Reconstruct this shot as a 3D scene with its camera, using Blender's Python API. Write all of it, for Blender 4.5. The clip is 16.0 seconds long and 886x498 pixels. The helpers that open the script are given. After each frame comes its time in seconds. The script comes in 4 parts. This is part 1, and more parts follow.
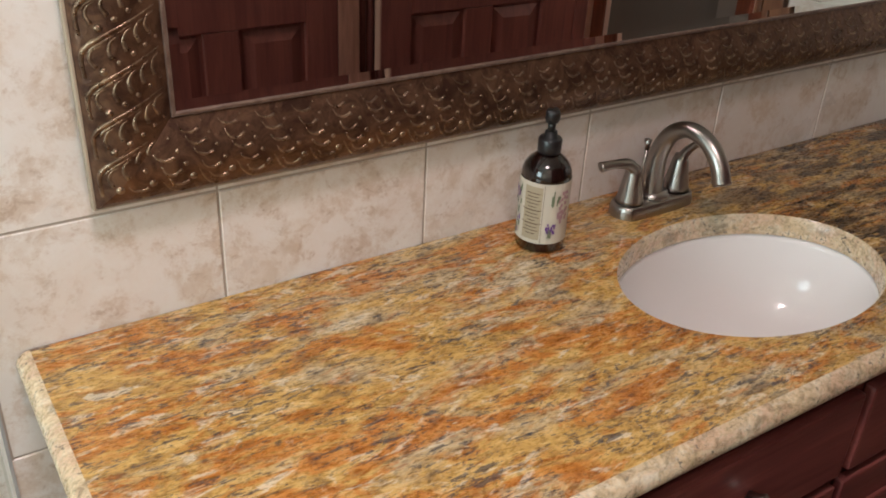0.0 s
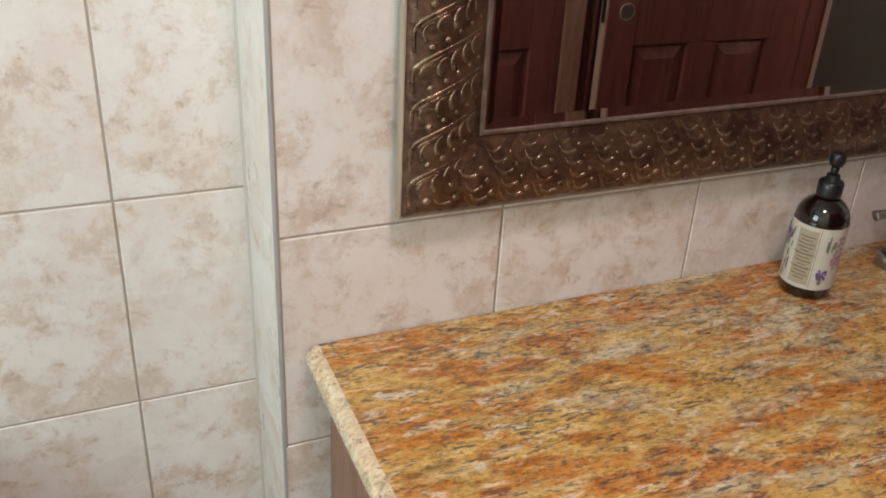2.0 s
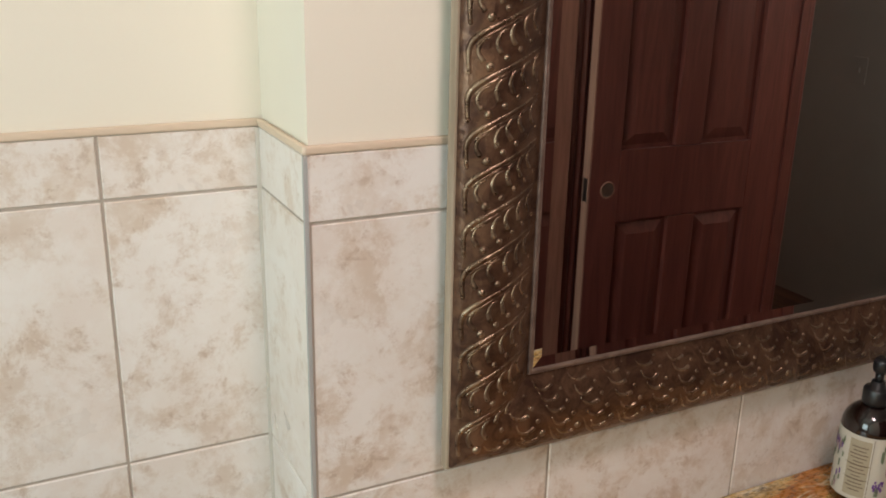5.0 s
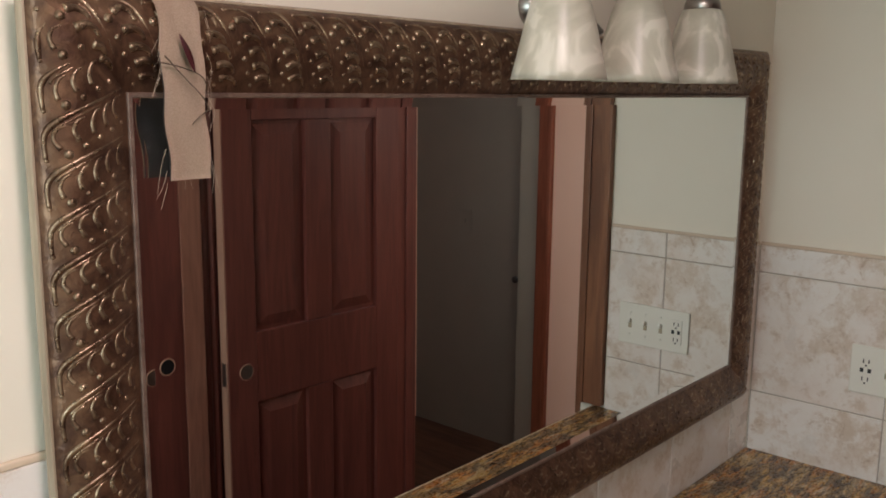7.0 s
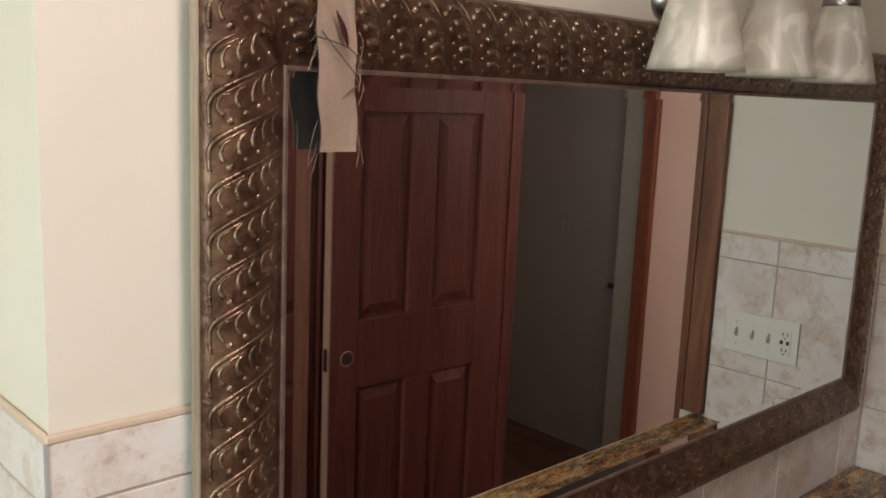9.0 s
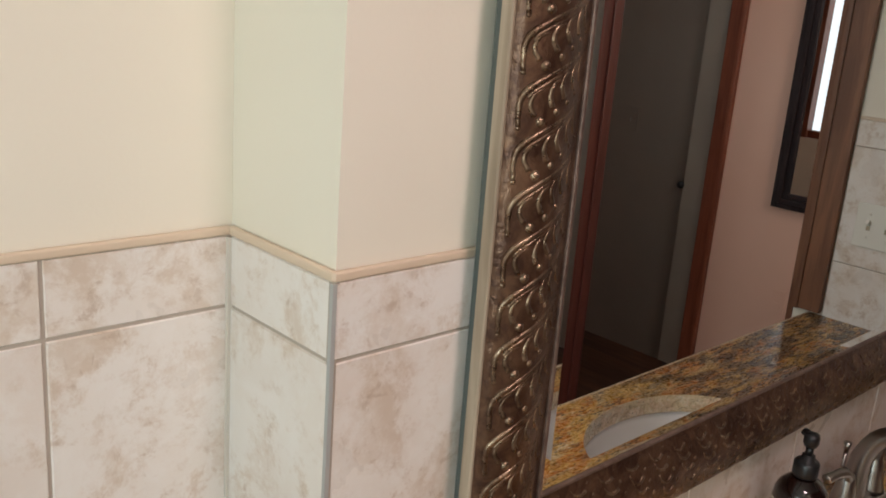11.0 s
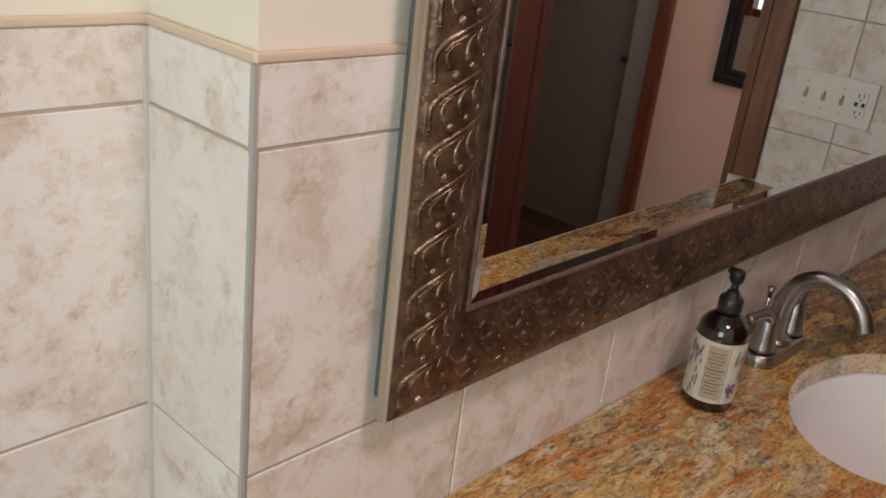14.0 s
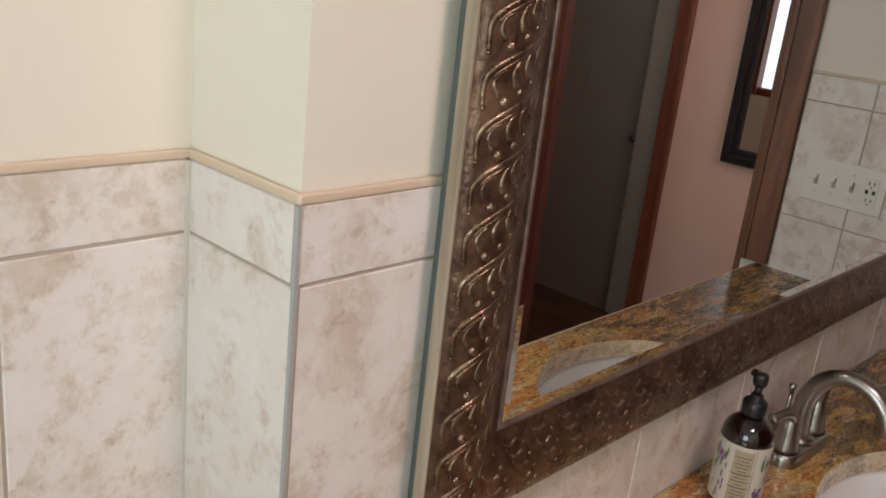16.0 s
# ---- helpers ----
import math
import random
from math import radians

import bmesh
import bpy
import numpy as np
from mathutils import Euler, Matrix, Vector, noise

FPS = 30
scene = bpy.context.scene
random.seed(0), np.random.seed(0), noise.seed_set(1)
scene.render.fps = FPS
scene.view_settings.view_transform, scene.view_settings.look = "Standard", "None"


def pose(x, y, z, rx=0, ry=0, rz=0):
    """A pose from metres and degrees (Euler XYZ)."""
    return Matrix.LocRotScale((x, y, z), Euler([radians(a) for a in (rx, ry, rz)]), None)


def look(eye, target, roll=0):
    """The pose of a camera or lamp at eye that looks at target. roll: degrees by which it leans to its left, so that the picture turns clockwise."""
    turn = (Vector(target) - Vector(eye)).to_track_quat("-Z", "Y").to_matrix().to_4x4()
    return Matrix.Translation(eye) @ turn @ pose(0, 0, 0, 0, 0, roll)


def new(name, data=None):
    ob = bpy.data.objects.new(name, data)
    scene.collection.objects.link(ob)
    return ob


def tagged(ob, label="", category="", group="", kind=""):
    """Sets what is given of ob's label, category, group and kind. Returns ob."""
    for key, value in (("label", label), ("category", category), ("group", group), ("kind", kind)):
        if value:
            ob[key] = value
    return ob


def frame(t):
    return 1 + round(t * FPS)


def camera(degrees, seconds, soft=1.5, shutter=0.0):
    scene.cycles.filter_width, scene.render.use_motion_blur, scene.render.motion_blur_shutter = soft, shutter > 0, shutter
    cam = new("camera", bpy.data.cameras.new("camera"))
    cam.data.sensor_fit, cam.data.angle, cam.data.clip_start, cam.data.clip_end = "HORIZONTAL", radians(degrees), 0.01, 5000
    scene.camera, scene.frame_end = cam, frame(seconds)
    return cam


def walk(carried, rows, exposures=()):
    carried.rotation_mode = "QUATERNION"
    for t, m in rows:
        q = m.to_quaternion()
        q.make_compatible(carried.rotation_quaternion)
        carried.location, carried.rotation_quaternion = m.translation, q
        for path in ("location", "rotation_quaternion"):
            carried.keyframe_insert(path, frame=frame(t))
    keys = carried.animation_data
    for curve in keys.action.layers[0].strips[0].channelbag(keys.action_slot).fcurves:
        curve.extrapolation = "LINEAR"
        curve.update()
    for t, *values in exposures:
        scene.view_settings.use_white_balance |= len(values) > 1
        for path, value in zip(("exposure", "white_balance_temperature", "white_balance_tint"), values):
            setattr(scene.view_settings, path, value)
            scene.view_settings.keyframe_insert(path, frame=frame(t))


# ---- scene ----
cam = camera(52.4, 16.0, soft=1.8)
PATH = [
    (0, (-0.043, -0.983, 1.514), (0.95, 0.457, 0.544), 3.0),
    (0.5, (-0.155, -0.986, 1.521), (0.817, 0.477, 0.563), 4.2),
    (1, (-0.195, -0.971, 1.523), (0.68, 0.589, 0.627), 3.5),
    (1.5, (-0.199, -0.935, 1.511), (0.562, 0.667, 0.587), 3.3),
    (2, (-0.195, -0.917, 1.51), (0.523, 0.699, 0.576), 3.1),
    (2.5, (-0.208, -0.912, 1.52), (0.466, 0.735, 0.608), 3.3),
    (3, (-0.23, -0.908, 1.518), (0.417, 0.743, 0.594), 3.7),
    (3.2, (-0.244, -0.911, 1.515), (0.405, 0.734, 0.581), 4.2),
    (5.3, (-0.251, -0.78, 1.602), (0.698, 0.872, 0.992), 0.4),
    (5.5, (-0.269, -0.784, 1.621), (0.773, 0.802, 0.987), 0.5),
    (6, (-0.293, -0.812, 1.682), (0.956, 0.695, 1.272), 1.4),
    (6.5, (-0.279, -0.843, 1.726), (1.069, 0.577, 1.315), 2.0),
    (7, (-0.229, -0.857, 1.766), (1.249, 0.444, 1.416), 0.6),
    (7.5, (-0.197, -0.885, 1.796), (1.375, 0.331, 1.568), 0.4),
    (8, (-0.209, -0.881, 1.778), (1.335, 0.373, 1.572), 1.7),
    (8.5, (-0.241, -0.851, 1.761), (1.174, 0.535, 1.479), 1.1),
    (9, (-0.279, -0.831, 1.739), (1.068, 0.606, 1.396), 2.4),
    (9.5, (-0.351, -0.772, 1.705), (0.926, 0.689, 1.22), 2.7),
    (11.8, (-0.398, -0.481, 1.6), (1.002, 0.846, 1.076), 5.3),
    (12, (-0.382, -0.489, 1.605), (1.042, 0.817, 1.089), 5.2),
    (12.5, (-0.364, -0.507, 1.583), (1.065, 0.756, 0.98), 4.8),
    (13, (-0.37, -0.522, 1.564), (1.084, 0.692, 0.923), 5.3),
    (13.5, (-0.378, -0.55, 1.548), (1.055, 0.661, 0.855), 6.3),
    (14, (-0.386, -0.55, 1.539), (0.993, 0.683, 0.778), 6.9),
    (14.5, (-0.4, -0.543, 1.545), (0.941, 0.74, 0.798), 6.0),
    (15, (-0.413, -0.529, 1.552), (0.917, 0.776, 0.826), 6.0),
    (15.5, (-0.414, -0.516, 1.583), (0.925, 0.824, 0.94), 5.0),
    (16, (-0.403, -0.523, 1.59), (0.994, 0.765, 0.965), 6.4),
]
walk(cam, [(t, look(eye, target, roll)) for t, eye, target, roll in PATH],
     [(0.0, 0.22, 6350, 10), (1.5, 0.12, 6250, 9), (3.2, 0.10, 6250, 10), (5.5, -0.08, 6550, 10), (6.5, -0.06, 6500, 10), (7.5, 0.14, 6350, 11), (8.5, 0.08, 6400, 11), (9.7, -0.14, 6500, 12),
      (11.8, -0.30, 6700, 16), (13.5, -0.31, 6750, 18), (14.5, -0.16, 6500, 15), (15.5, -0.18, 6450, 14), (16.0, -0.22, 6500, 15)])

# ---- world and light ----
world = bpy.data.worlds.new("world")
scene.world = world
world.use_nodes = True
wn = world.node_tree.nodes
sky = wn.new("ShaderNodeTexSky")
sky.sky_type, sky.sun_disc = "NISHITA", False
sky.sun_elevation, sky.sun_rotation = radians(40), radians(200)
world.node_tree.links.new(sky.outputs[0], wn["Background"].inputs[0])
wn["Background"].inputs[1].default_value = 0.1


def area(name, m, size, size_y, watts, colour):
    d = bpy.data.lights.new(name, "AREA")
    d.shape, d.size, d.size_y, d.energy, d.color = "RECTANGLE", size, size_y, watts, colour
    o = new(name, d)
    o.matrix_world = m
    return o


# daylight through the window at the toilet end, and an added fill at the hall's closed end
area("window_daylight", look((-1.58, -0.775, 1.575), (1.90, -0.70, 1.45)), 0.85, 0.95, 17.5, (0.80, 1.0, 1.01))
area("hall_fill", look((2.45, 0.22, 1.75), (2.75, -1.6, 1.2)), 0.6, 0.9, 13, (1.0, 0.88, 0.80))
# the ceiling lamp
disk = bpy.data.lights.new("ceiling_bulb", "AREA")
disk.shape, disk.size, disk.energy, disk.color = "DISK", 0.30, 11.8, (1.0, 0.785, 0.79)
new("ceiling_bulb", disk).location = (0.06, -0.85, 2.44 - 0.045)


# ---- materials ----
def mat(name, colour=(0.5, 0.5, 0.5), rough=0.5, metal=0.0):
    m = bpy.data.materials.new(name)
    m.use_nodes = True
    b = m.node_tree.nodes["Principled BSDF"]
    b.inputs["Base Color"].default_value = (*colour, 1)
    b.inputs["Roughness"].default_value = rough
    b.inputs["Metallic"].default_value = metal
    return m


class Nodes:
    """Short hand for building a material's node tree."""

    def __init__(self, m):
        self.t = m.node_tree
        self.b = self.t.nodes["Principled BSDF"]

    def node(self, kind, **values):
        n = self.t.nodes.new(kind)
        for k, v in values.items():
            n.inputs[k].default_value = v
        return n

    def link(self, a, b):
        self.t.links.new(a, b)

    def coords(self, scale=(1, 1, 1), turn=0.0, island=False):
        """Object coordinates, scaled, turned about z, shifted for each object at random."""
        c = self.t.nodes.new("ShaderNodeTexCoord")
        mp = self.t.nodes.new("ShaderNodeMapping")
        mp.inputs["Scale"].default_value = scale
        mp.inputs["Rotation"].default_value = (0, 0, radians(turn))
        src = c.outputs["Object"]
        if island:
            info = self.t.nodes.new("ShaderNodeObjectInfo")
            mul = self.t.nodes.new("ShaderNodeMath")
            mul.operation = "MULTIPLY"
            mul.inputs[1].default_value = 37.0
            self.link(info.outputs["Random"], mul.inputs[0])
            add = self.t.nodes.new("ShaderNodeVectorMath")
            add.operation = "ADD"
            self.link(src, add.inputs[0])
            self.link(mul.outputs[0], add.inputs[1])
            src = add.outputs[0]
        self.link(src, mp.inputs["Vector"])
        return mp.outputs[0]

    def noise(self, vec, scale, detail=4.0, rough=0.55, distort=0.0):
        n = self.node("ShaderNodeTexNoise", Scale=scale, Detail=detail, Roughness=rough, Distortion=distort)
        self.link(vec, n.inputs["Vector"])
        return n.outputs["Fac"]

    def ramp(self, fac, stops, smooth=False):
        r = self.t.nodes.new("ShaderNodeValToRGB")
        if smooth:
            r.color_ramp.interpolation = "EASE"
        e = r.color_ramp.elements
        while len(e) < len(stops):
            e.new(0.5)
        for el, (p, c) in zip(e, stops):
            el.position = p
            el.color = (*c, 1) if len(c) == 3 else c
        self.link(fac, r.inputs[0])
        return r.outputs[0]

    def mix(self, fac, a, b, mode="MIX"):
        n = self.t.nodes.new("ShaderNodeMix")
        n.data_type, n.blend_type = "RGBA", mode
        for sock, v in ((n.inputs[0], fac), (n.inputs[6], a), (n.inputs[7], b)):
            if hasattr(v, "is_output"):
                self.link(v, sock)
            elif isinstance(v, tuple):
                sock.default_value = (*v, 1)
            else:
                sock.default_value = v
        return n.outputs[2]

    def base(self, colour):
        self.link(colour, self.b.inputs["Base Color"])

    def rough(self, fac, lo, hi):
        r = self.node("ShaderNodeMapRange")
        r.inputs["To Min"].default_value, r.inputs["To Max"].default_value = lo, hi
        self.link(fac, r.inputs["Value"])
        self.link(r.outputs[0], self.b.inputs["Roughness"])

    def bump(self, fac, strength, distance):
        n = self.node("ShaderNodeBump", Strength=strength, Distance=distance)
        self.link(fac, n.inputs["Height"])
        self.link(n.outputs[0], self.b.inputs["Normal"])


def grey(v):
    return (v, v, v)


def tile_material():
    m = mat("ceramic_tile", rough=0.28)
    n = Nodes(m)
    v = n.coords(island=True)
    cloud = n.noise(v, 7, 4, 0.6, 0.3)
    patch = n.noise(v, 13, 12, 0.76, 0.18)
    veil = n.noise(v, 24, 9, 0.72, 0.3)
    pit = n.noise(v, 46, 7, 0.72, 0.6)
    where = n.ramp(cloud, [(0.36, grey(0.40)), (0.54, grey(1))])
    c = n.ramp(n.noise(v, 5, 3, 0.5), [(0.36, (0.755, 0.675, 0.612)), (0.50, (0.79, 0.73, 0.672)), (0.64, (0.815, 0.775, 0.732))])
    stain = n.mix(1.0, n.ramp(patch, [(0.455, grey(0)), (0.585, grey(0.82))], True), where, "MULTIPLY")
    c = n.mix(stain, c, (0.605, 0.480, 0.372))
    c = n.mix(n.ramp(veil, [(0.40, grey(0.40)), (0.54, grey(0))]), c, (0.85, 0.825, 0.795))
    spots = n.mix(1.0, n.ramp(pit, [(0.53, grey(0)), (0.62, grey(0.8))]), stain, "MULTIPLY")
    c = n.mix(spots, c, (0.45, 0.32, 0.225))
    info = n.t.nodes.new("ShaderNodeObjectInfo")
    c = n.mix(n.ramp(info.outputs["Random"], [(0.0, grey(0.0)), (1.0, grey(0.18))]), c, (0.68, 0.60, 0.53))
    n.base(c)
    n.rough(cloud, 0.22, 0.36)
    n.bump(pit, 0.14, 0.0015)
    return m


def paint_material(name, colour, second):
    m = mat(name, colour, 0.6)
    n = Nodes(m)
    v = n.coords()
    n.base(n.ramp(n.noise(v, 2.3, 3), [(0.35, colour), (0.65, second)]))
    n.bump(n.noise(v, 260, 3), 0.12, 0.001)
    return m


def granite_material(name, edge=False):
    """Golden granite: amber ground, rust and grey-cream patches, flecks and slate needles along the slab."""
    m = mat(name, rough=0.12)
    n = Nodes(m)
    st = 1.0 if edge else 0.52
    # warped coordinates bend the streaks a little
    patch = n.noise(n.coords((9 * st, 12, 12), 14), 1.0, 6, 0.66, 0.8)
    cell = n.noise(n.coords((44 * st, 62, 62), 8), 1.0, 5, 0.68, 0.9)
    fleck = n.noise(n.coords((85 * st, 120, 120), 12), 1.0, 4, 0.66, 0.6)
    grain = n.noise(n.coords((210 * st, 240, 240), 8), 1.0, 3, 0.6, 0.3)
    rust = n.noise(n.coords((13 * st, 18, 18), 4), 1.0, 8, 0.72, 0.9)
    cream = n.noise(n.coords((40 * st, 58, 58), -6), 1.0, 5, 0.66, 0.7)
    c = n.ramp(cell, [(0.30, (0.27, 0.165, 0.07)), (0.42, (0.51, 0.30, 0.085)), (0.52, (0.63, 0.39, 0.112)), (0.62, (0.72, 0.485, 0.18)), (0.72, (0.78, 0.62, 0.37))])
    g = n.ramp(cell, [(0.32, (0.19, 0.17, 0.13)), (0.45, (0.42, 0.34, 0.22)), (0.58, (0.60, 0.51, 0.34)), (0.70, (0.76, 0.68, 0.52))])
    c = n.mix(n.ramp(patch, [(0.49, grey(0)), (0.60, grey(0.72))]), c, g)
    r = n.ramp(cell, [(0.30, (0.25, 0.074, 0.011)), (0.48, (0.51, 0.172, 0.026)), (0.62, (0.64, 0.268, 0.055)), (0.74, (0.73, 0.44, 0.17))])
    c = n.mix(n.ramp(rust, [(0.480, grey(0)), (0.565, grey(0.90))]), c, r)
    c = n.mix(n.ramp(cream, [(0.565, grey(0)), (0.635, grey(0.65))]), c, (0.78, 0.70, 0.53))
    c = n.mix(n.ramp(fleck, [(0.33, grey(0.75)), (0.41, grey(0))]), c, (0.20, 0.12, 0.045))
    c = n.mix(0.75, c, n.ramp(grain, [(0.32, grey(0.52)), (0.5, grey(1.0)), (0.68, grey(1.0))]), "MULTIPLY")
    if edge:
        c = n.mix(0.6, c, n.ramp(cell, [(0.32, (0.42, 0.35, 0.24)), (0.5, (0.72, 0.63, 0.47)), (0.66, (0.82, 0.77, 0.65))]))
    # slate-coloured needles, of two lengths, in clusters
    where = n.noise(n.coords((10, 21, 21), 20), 1.0, 4, 0.66, 0.5)
    for size, turn, lo in (((34, 150, 150), 9, 0.570), ((70, 190, 190), -4, 0.580)) if not edge else (((110, 140, 140), 9, 0.60),):
        needle = n.noise(n.coords(size, turn), 1.0, 4, 0.64, 0.5)
        thr = n.mix(1.0, n.ramp(needle, [(lo, grey(0)), (lo + 0.035, grey(1))]), n.ramp(where, [(0.42, grey(0.12)), (0.52, grey(1))]), "MULTIPLY")
        c = n.mix(n.mix(1.0, thr, (0.76, 0.76, 0.76), "MULTIPLY"), c, (0.060, 0.060, 0.068))
    if not edge:
        # darker brown and black bands towards the far end of the slab
        sep = n.t.nodes.new("ShaderNodeSeparateXYZ")
        tc = n.t.nodes.new("ShaderNodeTexCoord")
        n.link(tc.outputs["Object"], sep.inputs[0])
        half = n.t.nodes.new("ShaderNodeMath")
        half.operation = "MULTIPLY"
        half.inputs[1].default_value = 0.5
        n.link(sep.outputs["X"], half.inputs[0])
        far = n.ramp(half.outputs[0], [(0.46, grey(0)), (0.60, grey(1))])
        band = n.noise(n.coords((11, 46, 46), 16), 1.0, 6, 0.68, 0.9)
        c = n.mix(n.mix(1.0, far, n.ramp(band, [(0.44, grey(0.05)), (0.53, grey(0.92))]), "MULTIPLY"), c, n.ramp(cell, [(0.40, (0.026, 0.021, 0.018)), (0.66, (0.25, 0.155, 0.075))]))
    n.base(c)
    n.rough(grain, 0.20, 0.36)
    n.b.inputs["Coat Weight"].default_value = 0.08
    n.b.inputs["Coat Roughness"].default_value = 0.10
    return m


def wood_material(name, dark, light, rough=0.4, along="Z", scale=1.0):
    m = mat(name, light, rough)
    n = Nodes(m)
    k = {"X": (0.8, 9, 9), "Y": (9, 0.8, 9), "Z": (9, 9, 0.8)}[along]
    v = n.coords(tuple(a * scale for a in k), island=True)
    broad = n.noise(v, 1.6, 4, 0.6, 1.6)
    fine = n.noise(n.coords(tuple(a * scale * 9 for a in k), island=True), 1.0, 3, 0.6, 0.3)
    c = n.ramp(broad, [(0.36, dark), (0.5, tuple((a + b) / 2 for a, b in zip(dark, light))), (0.62, light)])
    c = n.mix(n.ramp(fine, [(0.5, grey(0)), (0.7, grey(0.4))]), c, tuple(a * 0.65 for a in dark))
    n.base(c)
    n.rough(fine, rough - 0.08, rough + 0.1)
    n.bump(fine, 0.15, 0.0006)
    return m


def bronze_material(name, a, b, rough, metal):
    m = mat(name, a, rough, metal)
    n = Nodes(m)
    v = n.coords()
    wear = n.noise(v, 38, 5, 0.65, 0.8)
    n.base(n.ramp(wear, [(0.38, a), (0.62, b)]))
    n.rough(n.noise(v, 120, 3), rough - 0.08, rough + 0.12)
    n.bump(n.noise(v, 95, 5, 0.6, 0.5), 0.45, 0.003)
    return m


def brushed_metal(name, colour, rough):
    m = mat(name, colour, rough, 1.0)
    n = Nodes(m)
    f = n.noise(n.coords((900, 900, 40)), 1.0, 2)
    n.rough(f, rough - 0.06, rough + 0.08)
    return m


def glass_shade_material():
    m = mat("alabaster_glass", (0.80, 0.78, 0.70), 0.35)
    n = Nodes(m)
    v = n.coords(island=True)
    f = n.noise(v, 9, 3, 0.5, 2.6)
    n.base(n.ramp(f, [(0.38, (0.42, 0.395, 0.315)), (0.53, (0.50, 0.475, 0.385)), (0.60, (0.63, 0.595, 0.505))]))
    n.b.inputs["Subsurface Weight"].default_value = 0.25
    n.b.inputs["Subsurface Radius"].default_value = (0.02, 0.02, 0.018)
    return m


def cloth_material(name, a, b):
    m = mat(name, a, 0.9)
    n = Nodes(m)
    f = n.noise(n.coords((1100, 1100, 700)), 1.0, 2)
    n.base(n.ramp(f, [(0.35, a), (0.65, b)]))
    n.bump(f, 0.35, 0.0005)
    return m


TILE = tile_material()
GROUT = mat("grout", (0.43, 0.37, 0.31), 0.9)
JOINT = mat("pale_caulk", (0.66, 0.61, 0.54), 0.7)
BULLNOSE = mat("tan_tile_edge", (0.66, 0.525, 0.395), 0.45)
CAULK = mat("grey_corner_strip", (0.40, 0.40, 0.385), 0.5)
PAINT = paint_material("cream_paint", (0.79, 0.73, 0.615), (0.81, 0.755, 0.645))
CEILING = paint_material("white_paint", (0.82, 0.80, 0.76), (0.84, 0.82, 0.78))
PINK = paint_material("pink_paint", (0.74, 0.475, 0.365), (0.76, 0.50, 0.39))
# grey with the side room's shade mixed into the colour
SHADED_GREY = paint_material("shaded_grey_paint", (0.205, 0.188, 0.165), (0.230, 0.210, 0.182))
# white trim, darkened in the colour for the hall's dimness
DIMMED_TRIM = paint_material("dimmed_white_trim_paint", (0.29, 0.27, 0.235), (0.32, 0.30, 0.26))
GRANITE = granite_material("granite_top")
GRANITE_EDGE = granite_material("granite_edge", True)
JAMB_WOOD = wood_material("pinkish_brown_jamb", (0.22, 0.095, 0.065), (0.32, 0.15, 0.105), 0.42)
EDGE_WOOD = wood_material("raw_door_edge", (0.30, 0.16, 0.11), (0.40, 0.23, 0.16), 0.5)
DOOR_WOOD = wood_material("reddish_fir", (0.108, 0.029, 0.022), (0.158, 0.046, 0.034), 0.40)
RED_WOOD = wood_material("red_wood_trim", (0.165, 0.046, 0.024), (0.26, 0.080, 0.042), 0.4)
OAK = wood_material("oak_trim", (0.145, 0.055, 0.026), (0.25, 0.105, 0.050), 0.42)
CHERRY = wood_material("cherry_cabinet", (0.145, 0.038, 0.036), (0.26, 0.076, 0.064), 0.32, "X")
CABINET_SIDE = wood_material("cabinet_side", (0.22, 0.11, 0.07), (0.34, 0.18, 0.12), 0.4)
FLOOR_WOOD = wood_material("dark_floorboards", (0.05, 0.022, 0.014), (0.11, 0.05, 0.03), 0.4, "Y")
BRONZE = bronze_material("bronze_frame", (0.074, 0.036, 0.023), (0.185, 0.104, 0.062), 0.30, 0.65)
GOLD = bronze_material("worn_gilt_relief", (0.120, 0.072, 0.046), (0.34, 0.245, 0.165), 0.27, 0.85)
LIP = bronze_material("brown_lip", (0.14, 0.09, 0.07), (0.22, 0.15, 0.118), 0.4, 0.4)
FRAME_SIDE = wood_material("raw_frame_side", (0.30, 0.23, 0.16), (0.42, 0.34, 0.25), 0.6)
SHADED_BACKING = mat("shaded_backing_board", (0.10, 0.115, 0.105), 0.7)
MIRROR = mat("silvered_glass", (0.86, 0.89, 0.88), 0.0, 1.0)
NICKEL = brushed_metal("brushed_nickel", (0.36, 0.335, 0.31), 0.29)
CHROME = mat("chrome", (0.75, 0.74, 0.72), 0.12, 1.0)
PORCELAIN = mat("white_porcelain", (0.88, 0.86, 0.84), 0.12)
AMBER = mat("dark_amber_plastic", (0.008, 0.003, 0.0025), 0.12)
AMBER.node_tree.nodes["Principled BSDF"].inputs["Coat Weight"].default_value = 0.6
BLACK = mat("black_plastic", (0.012, 0.012, 0.013), 0.3)
LABEL = mat("cream_label", (0.58, 0.545, 0.455), 0.5)
LABEL_BAND = mat("beige_label_band", (0.40, 0.34, 0.235), 0.5)
INK = mat("brown_ink", (0.16, 0.11, 0.07), 0.6)
PURPLE = mat("purple_print", (0.16, 0.06, 0.26), 0.6)
MAUVE = mat("mauve_print", (0.42, 0.26, 0.28), 0.6)
GREEN_INK = mat("green_print", (0.16, 0.20, 0.12), 0.6)
SHADE = glass_shade_material()
PLATE = mat("ivory_plastic", (0.78, 0.76, 0.68), 0.35)
DARK = mat("dark_slot", (0.02, 0.02, 0.02), 0.6)
BURLAP = cloth_material("burlap", (0.50, 0.37, 0.275), (0.62, 0.48, 0.365))
TWINE = cloth_material("twine", (0.07, 0.045, 0.03), (0.13, 0.09, 0.06))
